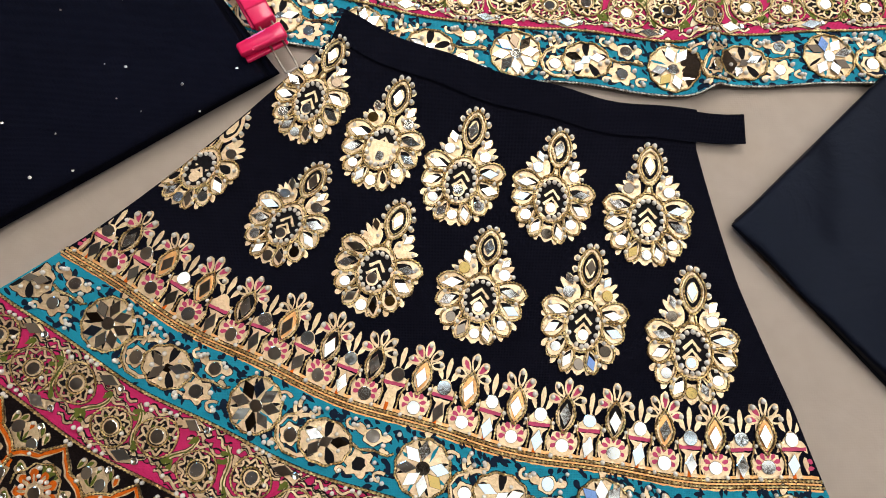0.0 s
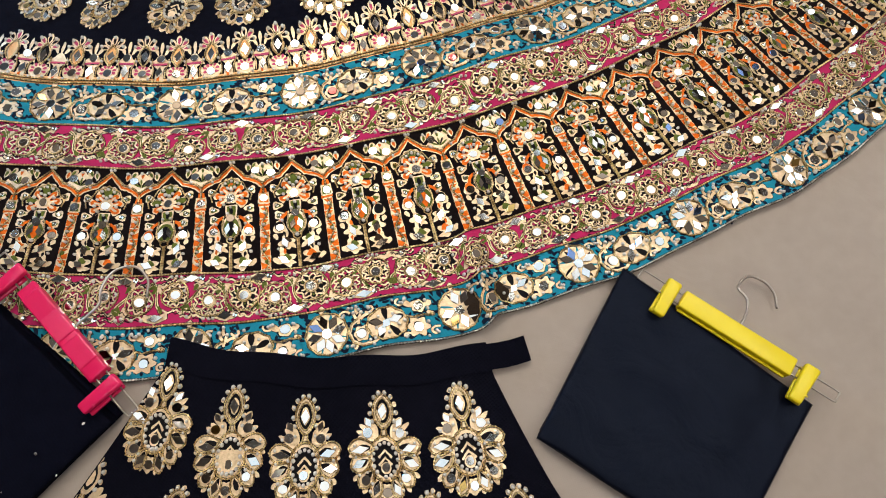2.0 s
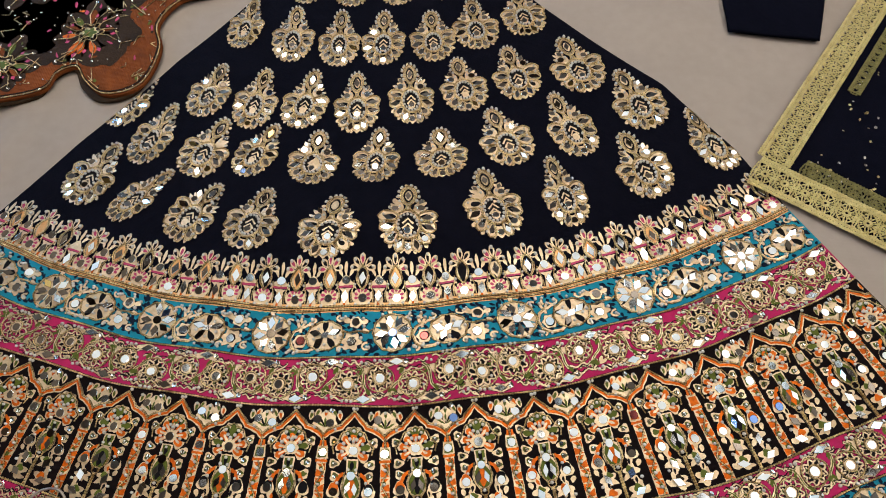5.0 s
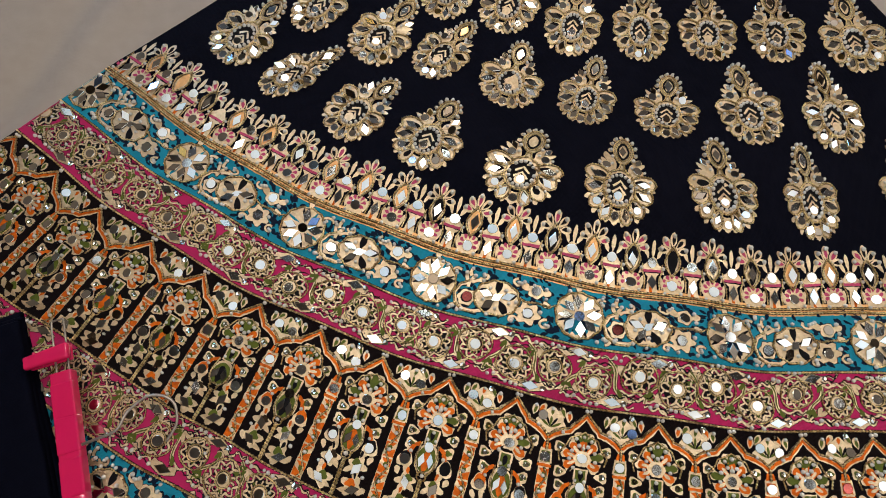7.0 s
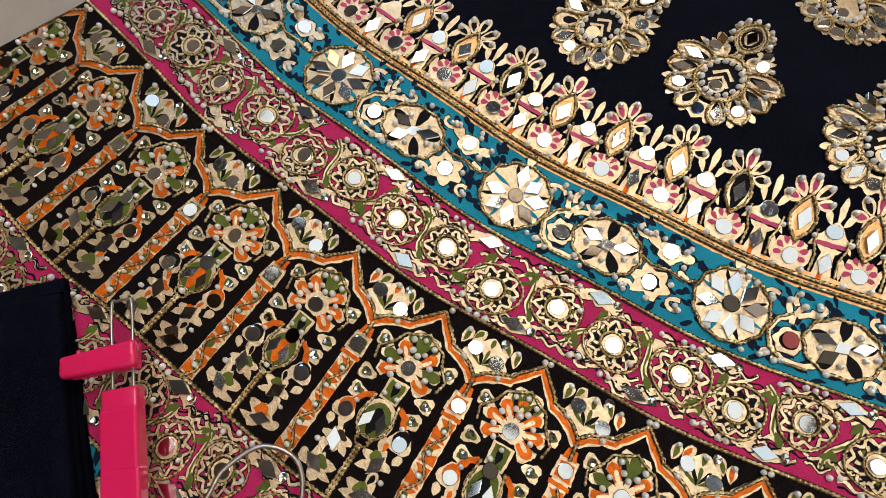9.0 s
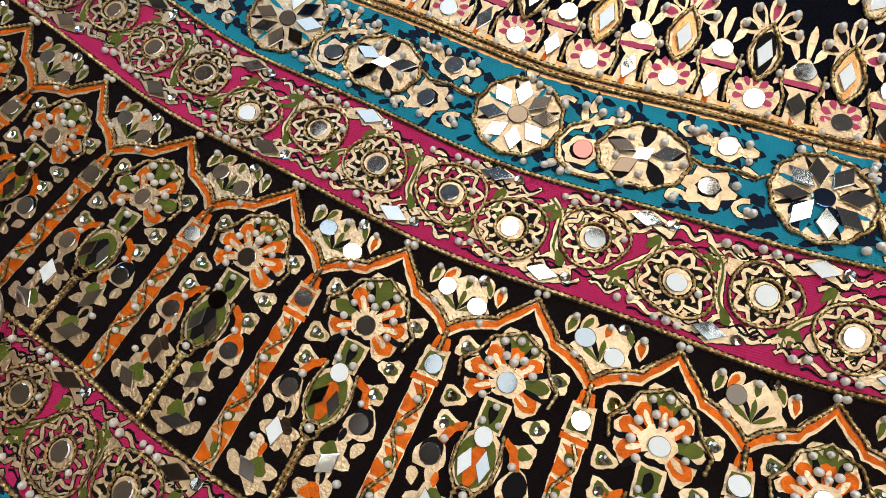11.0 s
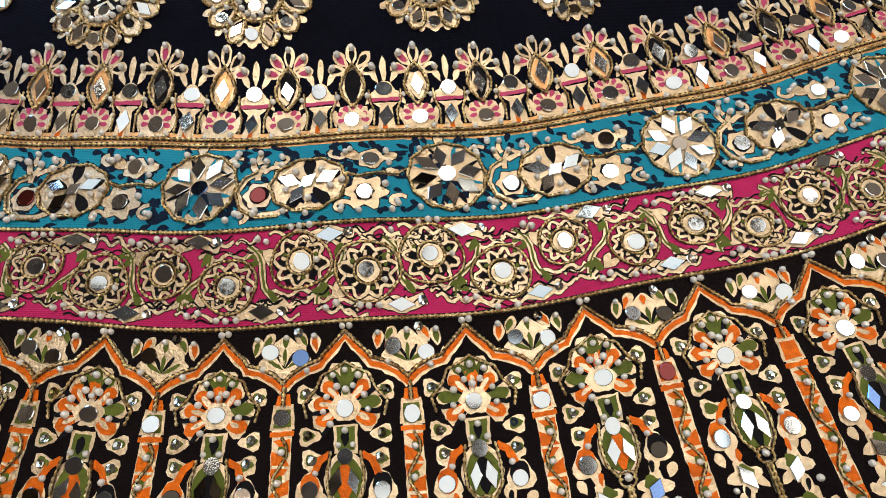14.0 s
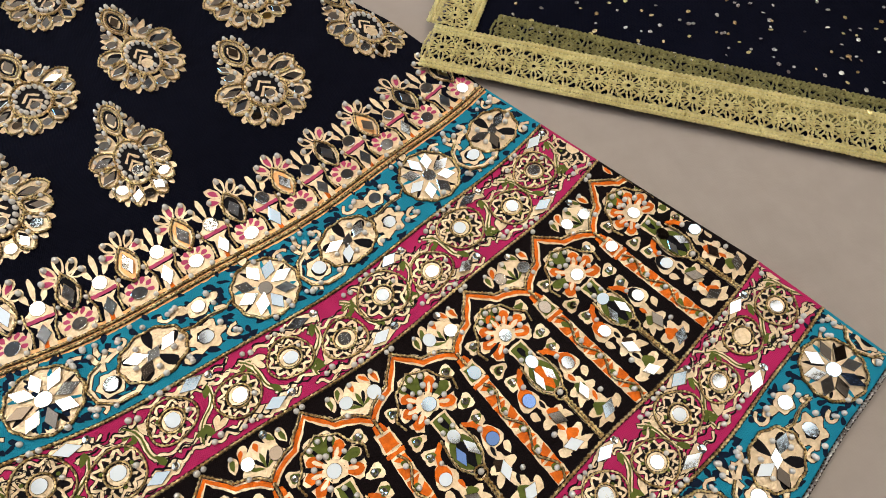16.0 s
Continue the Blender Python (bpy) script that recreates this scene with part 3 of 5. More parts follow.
def paisley(rng):
    """The flame-shaped flower: a drop above a round scalloped bloom, about 0.12 wide and 0.16 high."""
    s = Stitch("flame_flower")

    def lobe(x, y, length, width, turn, cord=0.0012, hollow=0.46):
        """A leaf with a dark heart and a thread round it."""
        s.leaf(x, y, length, width, turn, CREAM, 1)
        c, sn = math.cos(radians(turn)), math.sin(radians(turn))
        if hollow:
            s.leaf(x + 0.17 * length * c, y + 0.17 * length * sn, length * (hollow + 0.06), width * hollow, turn + rng.uniform(-6, 6), INK, 2)
        side = [(length * t, 0.53 * width * q) for t, q in ((0.05, 0.15), (0.15, 0.42), (0.36, 0.82), (0.58, 1.0), (0.78, 0.90), (0.93, 0.52))]
        path = side + [(length * 1.02, 0)] + [(p, -q) for p, q in side[::-1]]
        s.cord([(x + c * p - sn * q, y + sn * p + c * q) for p, q in path], cord)

    # drop
    drop = [(0.0170 * math.sin(t) * (1 - 0.28 * abs(math.cos(t)) ** 2), 0.050 + 0.026 * math.cos(t)) for t in [2 * math.pi * k / 18 for k in range(18)]]
    s.patch(drop, CREAM, 1)
    s.patch([(0.66 * x, 0.050 + 0.70 * (y - 0.050)) for x, y in drop], INK, 2)
    s.patch([(0.44 * x, 0.050 + 0.5 * (y - 0.050)) for x, y in drop], CREAM, 3)
    s.rhomb(0, 0.050, 0.0115, 0.0066, 90)
    s.cord([(1.02 * x, 0.050 + 1.02 * (y - 0.050)) for x, y in drop + drop[:1]], 0.0013)
    s.cord([(0.70 * x, 0.050 + 0.76 * (y - 0.050)) for x, y in drop + drop[:1]], 0.0010)
    for k in range(10):
        t = radians(-32 + 244 * k / 9)
        s.blob(0.0215 * math.cos(t), 0.050 + 0.0285 * math.sin(t), 0.0042, 0.0042, CREAM, 0, n=8)
        s.pearl(0.0212 * math.cos(t), 0.050 + 0.0285 * math.sin(t), 0.0034)
    s.cord([(-0.003, 0.026), (-0.0045, 0.016), (-0.012, 0.006)], 0.0013)
    s.cord([(0.003, 0.026), (0.0045, 0.016), (0.012, 0.006)], 0.0013)
    s.patch([(-0.003, 0.026), (0.003, 0.026), (0.010, 0.004), (-0.010, 0.004)], CREAM, 1)
    for d in (-1, 1):
        # fan of finger leaves at the neck
        for t, ln in ((6, 0.030), (24, 0.034), (42, 0.036), (60, 0.032), (76, 0.024)):
            turn = 90 - d * (90 - t) + rng.uniform(-4, 4)
            s.leaf(d * 0.011, 0.007, ln * rng.uniform(0.9, 1.15), 0.0085, turn, CREAM, 0)
        s.leaf(d * 0.016, 0.020, 0.026, 0.012, 90 - d * 35, CREAM, 0)
        s.rhomb(d * 0.0260, 0.0335, 0.0085, 0.0050, 90 - d * 30)
        s.disc(d * 0.0270, 0.0175, 0.0070)
        s.pearl(d * 0.0385, 0.0165, 0.0029)
        s.pearl(d * 0.0165, 0.021, 0.0028)
        # side lobes of the bloom
        lobe(d * 0.014, -0.004, 0.046, 0.026, 90 - d * (90 - 2), 0.0013)
        lobe(d * 0.022, -0.018, 0.037, 0.026, 90 - d * (90 + 22), 0.0013)
        lobe(d * 0.019, -0.034, 0.036, 0.022, 90 - d * (90 + 46), 0.0012)
        lobe(d * 0.010, -0.046, 0.033, 0.018, 90 - d * (90 + 68), 0.0012, 0.5)
        for t, x, y, ln in ((-6, 0.040, -0.012, 0.020), (-34, 0.040, -0.040, 0.017), (-58, 0.030, -0.056, 0.016), (12, 0.036, 0.004, 0.018), (-80, 0.012, -0.066, 0.014)):
            s.leaf(d * x, y, ln, 0.0080, 90 - d * (90 - t), CREAM, 0)
        s.rhomb(d * 0.0400, -0.0055, 0.0125, 0.0062, 90 - d * (86 + rng.uniform(-14, 14)))
        s.rhomb(d * 0.0430, -0.0280, 0.0115, 0.0064, 90 - d * (112 + rng.uniform(-14, 14)))
        s.disc(d * 0.0335, -0.0500, 0.0064)
        s.rhomb(d * 0.0170, -0.0640, 0.0095, 0.0056, 90 - d * 155)
        for x, y in ((0.0270, -0.0130), (0.0480, -0.0170), (0.0300, -0.0400), (0.0430, -0.0430), (0.0230, -0.0560), (0.0270, -0.0660), (0.0500, 0.0010)):
            s.pearl(d * x, y, 0.0027)
    s.blob(0, -0.068, 0.0125, 0.0115, CREAM, 1, 5, 0.15, 90, 20)
    s.disc(0, -0.068, 0.0066)
    # heart of the bloom
    heart = [(0.0215 * math.sin(t), -0.022 + 0.0255 * math.cos(t) * (1.12 if math.cos(t) > 0 else 1)) for t in [2 * math.pi * k / 20 for k in range(20)]]
    s.patch([(1.26 * x, -0.022 + 1.24 * (y + 0.022)) for x, y in heart], CREAM, 3)
    s.patch(heart, INK, 4)
    for j in range(2):
        y = -0.008 - 0.011 * j
        s.ribbon([(-0.011, y - 0.011), (0, y), (0.011, y - 0.011)], 0.0040, CREAM, 5)
    s.blob(0, -0.034, 0.0088, 0.0088, CREAM, 5, n=12)
    if rng.random() < 0.75:
        s.disc(0, -0.033, 0.0064)
    n = 16
    for k in range(n):
        t = 2 * math.pi * k / n
        s.pearl(0.0196 * math.sin(t), -0.022 + 0.0242 * math.cos(t), 0.0033)
    s.cord([(1.24 * x, -0.022 + 1.22 * (y + 0.022)) for x, y in heart + heart[:1]], 0.0013)
    return s


def arch_unit(rng, w):
    """One arch of the wide panel with the pillar to its right. Its crown lies at 0, 0; w is the spacing."""
    units = []
    h = w / 2
    # scalloped double line from valley to valley
    s = Stitch("arch_scroll", "orange and cream scalloped arch line")
    units.append(s)
    right = [(0, -0.013), (0.10 * w, -0.024), (0.17 * w, -0.031), (0.20 * w, -0.036), (0.30 * w, -0.039), (0.41 * w, -0.045), (0.5 * w, -0.054)]
    line = [(-x, y) for x, y in right[::-1]] + right[1:]
    s.ribbon(line, 0.0098, CREAM, 1)
    s.ribbon([(x, y - 0.0010) for x, y in line], 0.0042, ORANGE, 2)
    s.cord([(x, y + 0.0042) for x, y in line], 0.0013)
    s.ribbon([(x, y + 0.0042) for x, y in line], 0.0022, BROWN_INK, 2)
    s.cord([(h, -0.052), (h, -0.068)], 0.0014)
    # between the arches, over the pillar
    s = Stitch("spandrel_flower")
    units.append(s)
    for x, y, ln, t in ((-0.030, -0.016, 0.016, 80), (-0.021, -0.011, 0.016, 60), (0.021, -0.011, 0.016, 120), (0.030, -0.016, 0.016, 100), (0.0, -0.012, 0.013, 90)):
        s.leaf(h + x * 0.85, y - 0.010, ln, 0.0095, t, CREAM, 0)
        s.leaf(h + x * 0.85, y - 0.008, ln * 0.72, 0.0048, t, OLIVE if rng.random() < 0.7 else ORANGE, 1)
    s.blob(h, -0.030, 0.021, 0.014, CREAM, 0, 5, 0.12, 90)
    s.blob(h, -0.020, 0.011, 0.010, CREAM, 0, 4, 0.1, 0)
    for k in range(5):
        s.leaf(h, -0.037, 0.016, 0.0035, 30 + 30 * k, INK if k % 2 else OLIVE, 1)
    s.disc(h - 0.0125, -0.024, 0.0070)
    s.disc(h + 0.0125 + rng.uniform(-0.004, 0.002), -0.030, 0.0070)
    for x, y in ((-0.024, -0.012), (0.024, -0.012), (0.0, -0.012), (-0.017, -0.037), (0.018, -0.040)):
        s.pearl(h + x, y, 0.0027)
    s.sequin(h + 0.010, -0.009, 0.0040)
    s.pearl(-0.002, -0.006, 0.0030)
    s.pearl(0.004, -0.0055, 0.0030)
    # pillar
    s = Stitch("pillar_print", "slim orange and cream pillar")
    units.append(s)
    top, bot = -0.066, -0.205
    s.ribbon([(h, bot + (top - 0.020 - bot) * k / 12) for k in range(13)], 0.0148, CREAM, 0)
    s.patch([(h - 0.0062, top - 0.001), (h + 0.0062, top - 0.001), (h + 0.0045, top + 0.008), (h - 0.0045, top + 0.008)], ORANGE, 1)
    s.patch([(h - 0.0095, top - 0.020), (h + 0.0095, top - 0.020), (h + 0.0080, top), (h - 0.0080, top)], CREAM, 0)
    s.patch([(h - 0.0070, top - 0.0185), (h + 0.0070, top - 0.0185), (h + 0.0060, top - 0.004), (h - 0.0060, top - 0.004)], OLIVE if rng.random() < 0.6 else ORANGE, 1)
    s.disc(h, top - 0.0115, 0.0070)
    s.patch([(h - 0.0092, top - 0.0255), (h + 0.0092, top - 0.0255), (h + 0.0092, top - 0.0215), (h - 0.0092, top - 0.0215)], ORANGE, 1)
    n = 5
    step = (top - 0.027 - bot) / n
    for k in range(n):
        y0 = bot + step * k
        d = 1 if k % 2 else -1
        s.patch([(h - 0.0070 * d, y0 + 0.001), (h + 0.0070 * d, y0 + 0.002), (h + 0.0070 * d, y0 + step * 0.60), (h - 0.0015 * d, y0 + step * 0.40)], ORANGE, 1)
        s.patch([(h - 0.0070 * d, y0 + step * 0.50), (h - 0.0070 * d, y0 + step * 0.98), (h + 0.0062 * d, y0 + step * 0.95), (h + 0.0008 * d, y0 + step * 0.68)], ORANGE, 1)
        s.leaf(h - 0.004 * d, y0 + step * 0.30, 0.011, 0.0060, 90 - 25 * d, OLIVE, 2)
        s.pearl(h - 0.001 * d, y0 + step * 0.52, 0.0028)
    s.cord([(h + 0.0052 * math.sin(math.pi * k / 3.0), bot + (top - 0.026 - bot) * k / 15) for k in range(16)], 0.0010)
    # flower beneath the crown
    s = Stitch("arch_flower", "orange and olive flower")
    units.append(s)
    fy = -0.071
    for k in range(7):
        a = -30 + 240 * k / 6
        c, sn = math.cos(radians(a)), math.sin(radians(a))
        s.blob(0.0188 * c, fy + 0.0188 * sn, 0.0092, 0.0088, CREAM, 0, 3, 0.2, 3 * a, 14)
        s.leaf(0.004 * c, fy + 0.004 * sn, 0.024, 0.0150, a, CREAM, 0)
        s.leaf(0.008 * math.cos(radians(a + 20)), fy + 0.008 * math.sin(radians(a + 20)), 0.021, 0.0042, a + 20, INK, 3)
        if k % 2 == 0 or rng.random() < 0.5:
            s.leaf(0.005 * c, fy + 0.005 * sn, 0.0215, 0.0125, a, ORANGE, 2)
            s.leaf(0.008 * c, fy + 0.008 * sn, 0.013, 0.0040, a, CREAM, 3)
        else:
            s.leaf(0.007 * c, fy + 0.007 * sn, 0.0215, 0.0105, a, OLIVE, 2)
        s.pearl(0.0175 * math.cos(radians(a + 20)), fy + 0.0175 * math.sin(radians(a + 20)), 0.0030)
    s.blob(0, fy + 0.026, 0.0165, 0.0100, CREAM, 1, 5, 0.12, 90, 20)
    for t in (40, 90, 140):
        s.leaf(0, fy + 0.017, 0.0185, 0.0095, t, OLIVE, 2)
        s.pearl(0.012 * math.cos(radians(t)) * 1.1, fy + 0.018 + 0.011 * math.sin(radians(t)), 0.0029)
    s.blob(0, fy, 0.012, 0.011, CREAM, 3, 6, 0.1)
    s.disc(0, fy - 0.001, 0.0072)
    s.pearl(0, fy + 0.013, 0.0030)
    s.cord([(-0.030, fy - 0.008), (-0.033, fy + 0.004), (-0.024, fy + 0.014), (-0.019, fy + 0.026), (-0.008, fy + 0.031), (0, fy + 0.036), (0.008, fy + 0.031), (0.019, fy + 0.026), (0.024, fy + 0.014), (0.033, fy + 0.004), (0.030, fy - 0.008)], 0.0011)
    # side leaves
    s = Stitch("side_foliage")
    units.append(s)
    for d in (-1, 1):
        for x, y, t in ((0.0315, fy + 0.012, 20), (0.0285, fy - 0.022, -5), (0.0260, fy - 0.040, -30)):
            s.blob(d * x, y, 0.0082, 0.0070, CREAM, 0, 3, 0.22, 180 if d > 0 else 0, 14)
            s.blob(d * x, y, 0.0050, 0.0042, OLIVE, 1, 3, 0.2, 0, 12)
            s.sequin(d * x, y, 0.0036)
        s.ribbon([(d * 0.012, fy - 0.036), (d * 0.020, fy - 0.041), (d * 0.024, fy - 0.052)], 0.0055, ORANGE, 1)
        s.blob(d * 0.0265, fy - 0.062, 0.0100, 0.0115, CREAM, 0, 3, 0.14, 90, 16)
        s.blob(d * 0.0265, fy - 0.060, 0.0074, 0.0095, ORANGE if rng.random() < 0.4 else INK, 1, n=12)
        s.leaf(d * 0.0255, fy - 0.050, 0.012, 0.006, 90 - d * 10, CREAM, 0)
        s.disc(d * 0.0265, fy - 0.063, 0.0068)
        s.pearl(d * 0.022, fy - 0.050, 0.0027)
        # lower foliage: bird-like shapes that hold lozenge mirrors
        for x, y, g, t in ((0.0185, -0.160, 0.0108, 40), (0.0205, -0.188, 0.0125, 70)):
            x, y, t = x + rng.uniform(-0.001, 0.001), y + rng.uniform(-0.002, 0.002), t + rng.uniform(-20, 20)
            s.blob(d * x, y, g, g * 0.95, CREAM, 0, 4, 0.30, t * d, 24)
            s.blob(d * (x - 0.002), y + 0.003, g * 0.52, g * 0.46, rng.choice((OLIVE, ORANGE, BROWN_INK, OLIVE)), 1, 3, 0.2, t, 12)
            s.leaf(d * x, y + 0.006, 0.017, 0.0085, 90 + d * rng.uniform(-25, 10), CREAM, 0)
            s.leaf(d * x, y + 0.009, 0.010, 0.0040, 90 + d * rng.uniform(-25, 10), rng.choice((INK, ORANGE)), 1)
        for x, y, ln, t in ((0.004, -0.172, 0.014, 40), (0.004, -0.197, 0.018, 10), (0.030, -0.196, 0.013, 60), (0.030, -0.155, 0.012, 70)):
            s.leaf(d * x, y, ln, 0.0075, 90 - d * (90 - t) + rng.uniform(-8, 8), CREAM, 0)
        s.rhomb(d * 0.0185, -0.163, 0.0105, 0.0062, 90 - d * 25)
        s.rhomb(d * 0.0225, -0.191, 0.0108, 0.0062, 90 - d * 65)
        s.pearl(d * 0.030, -0.172, 0.0027)
        s.cord([(d * 0.011, fy - 0.034), (d * 0.0135, fy - 0.050), (d * 0.0125, fy - 0.066), (d * 0.004, fy - 0.079)], 0.0010)
    # stem
    s = Stitch("flower_stem")
    units.append(s)
    s.patch([(-0.0085, fy - 0.036), (0.0085, fy - 0.036), (0.0095, fy - 0.014), (-0.0095, fy - 0.014)], CREAM, 1)
    s.patch([(-0.0065, fy - 0.034), (0.0065, fy - 0.034), (0.0070, fy - 0.016), (-0.0070, fy - 0.016)], OLIVE, 2)
    s.leaf(0, fy - 0.032, 0.014, 0.0065, 90, INK, 3)
    for px, py in ((0, -0.019), (-0.0058, -0.030), (0.0058, -0.030)):
        s.pearl(px, fy + py, 0.0027)
    s.blob(0, fy - 0.055, 0.0145, 0.022, CREAM, 0, 2, 0.08, 0, 18)
    s.blob(0, fy - 0.056, 0.0115, 0.019, OLIVE, 1, 2, 0.05, 0, 16)
    s.leaf(0, fy - 0.074, 0.030, 0.012, 90, ORANGE if rng.random() < 0.4 else INK, 2)
    s.disc(0, fy - 0.039, 0.0068)
    s.rhomb(-0.0062, fy - 0.058, 0.0108, 0.0050, 78)
    s.rhomb(0.0062, fy - 0.058, 0.0108, 0.0050, 102)
    s.pearl(0, fy - 0.078, 0.0032)
    s.ring(0, fy - 0.079, 0.006, 0.006, 0.0009)
    s.ribbon([(0, fy - 0.083), (0, -0.205)], 0.0050, CREAM, 1)
    s.cord([(0.0012, fy - 0.085), (0.0012, -0.205)], 0.0015)
    s.cord([(-0.0012, fy - 0.085), (-0.0012, -0.205)], 0.0011, OLD_GOLD)
    return units


def squiggle(rng, x0, y0, x1, y1, amp, waves, n=16):
    out = []
    dx, dy = x1 - x0, y1 - y0
    ln = math.hypot(dx, dy) + 1e-9
    for k in range(n + 1):
        t = k / n
        o = amp * math.sin(2 * math.pi * waves * t)
        out.append((x0 + dx * t - dy / ln * o, y0 + dy * t + dx / ln * o))
    return out


def pink_unit(rng, w):
    """Two ringed medallions of the magenta band, with leaves, wavy lines, pearl rows and lozenge mirrors."""
    units = []
    for d, y in ((-1, 0.006), (1, -0.006)):
        x = d * w / 4
        x, y, g = x + rng.uniform(-0.004, 0.004), y + rng.uniform(-0.004, 0.004), rng.uniform(0.86, 1.1)
        s = Stitch("medallion_motif", "ringed medallion round a mirror")
        units.append(s)
        dark = rng.random() < 0.55
        s.blob(x, y, 0.0215 * g, 0.0195 * g, INK if dark else PINK, 0, 7, 0.14, rng.uniform(0, 360), 30)
        # wavy cream ring on a dark line
        lobes, ph = rng.choice((8, 9, 10)), rng.uniform(0, 6.28)
        loop = []
        for k in range(55):
            a = 2 * math.pi * k / 54
            q = 1 + 0.15 * math.sin(lobes * a + ph) + 0.05 * math.sin(2 * a + ph)
            loop.append((x + 0.0208 * g * q * math.cos(a), y + 0.0190 * g * q * math.sin(a)))
        s.ribbon(loop, 0.0046, INK, 1)
        s.ribbon(loop, 0.0027, CREAM, 2)
        # short cream rays and dark dots round the mirror
        for k in range(11):
            a = 2 * math.pi * (k + rng.uniform(-0.2, 0.2)) / 11
            c, sn = math.cos(a), math.sin(a)
            s.ribbon(squiggle(rng, x + 0.0105 * c, y + 0.0100 * sn, x + 0.0172 * g * c, y + 0.0158 * g * sn, 0.0008, 0.6, 4), 0.0026, CREAM, 2)
            b = a + 0.29
            s.blob(x + 0.0150 * g * math.cos(b), y + 0.0138 * g * math.sin(b), 0.0019, 0.0019, INK if k % 4 else OLIVE, 3, n=7)
        s.blob(x, y, 0.0098, 0.0092, CREAM, 4, n=14)
        s.disc(x, y, 0.0074)
        s.ring(x, y, 0.0116, 0.0110, 0.0010, OLD_GOLD, n=20)
        s.ring(x, y, 0.0262 * g, 0.0236 * g, 0.0011, OLD_GOLD, 3, 0.05, rng.uniform(0, 360), 34)
        # wavy framing lines
        for q in (-1, 1):
            s.ribbon(squiggle(rng, x - 0.027, y + q * 0.0245, x + 0.027, y + q * 0.0245, 0.0026, 2.5, 18), 0.0028, CREAM, 1)
            s.ribbon(squiggle(rng, x - 0.026, y + q * 0.0285, x + 0.024, y + q * 0.0275, 0.0016, 3, 16), 0.0016, INK, 1)
        for k in range(3):
            s.pearl(x - 0.008 + 0.0080 * k, y + (0.0305 if d < 0 else -0.0305) * 0.94 + rng.uniform(-0.0006, 0.0006), 0.0029)
    for e, side in ((0.0, 1), (w / 2, -1)):
        s = Stitch("leaf_scroll")
        units.append(s)
        y = 0.030 * side
        s.ribbon(squiggle(rng, e - 0.012, -0.026 * side, e + 0.012, 0.020 * side, 0.004, 1, 14), 0.0050, CREAM, 1)
        s.ribbon(squiggle(rng, e - 0.012, -0.026 * side, e + 0.012, 0.020 * side, 0.004, 1, 14), 0.0018, OLIVE, 2)
        for t in (20, 160, 60, 120):
            s.leaf(e, -0.022 * side, 0.016, 0.0062, t * side, CREAM if t < 100 else OLIVE, 1)
        s.leaf(e + 0.004, 0.010 * side, 0.014, 0.0065, 60 * side, OLIVE, 2)
        s.leaf(e - 0.004, -0.012 * side, 0.013, 0.0055, 200, OLIVE, 2)
        s.ribbon([(e - 0.020, y - 0.004 * side), (e, y + 0.003 * side), (e + 0.020, y - 0.004 * side)], 0.0105, CREAM, 1)
        s.rhomb(e, y, 0.0128, 0.0066, 0 + rng.uniform(-12, 12))
        s.sequin(e + 0.017, y + 0.001, 0.0042)
        s.pearl(e - 0.004, -0.030 * side, 0.0030)
        s.pearl(e + 0.004, -0.0275 * side, 0.0030)
        s.pearl(e - 0.0115, 0.010 * side, 0.0026)
    for k in range(16):
        x, y = -w / 2 + w * (k + rng.random()) / 16, rng.choice((-1, 1)) * rng.uniform(0.020, 0.034)
        s.ribbon(squiggle(rng, x - 0.010, y, x + 0.010, y + rng.uniform(-0.006, 0.006), 0.0026, 1.2, 10), 0.0026, CREAM, 1)
        s.ribbon(squiggle(rng, x - 0.009, y + 0.002, x + 0.009, y + 0.002 + rng.uniform(-0.004, 0.004), 0.0022, 1.2, 8), 0.0016, INK, 2)
    return units


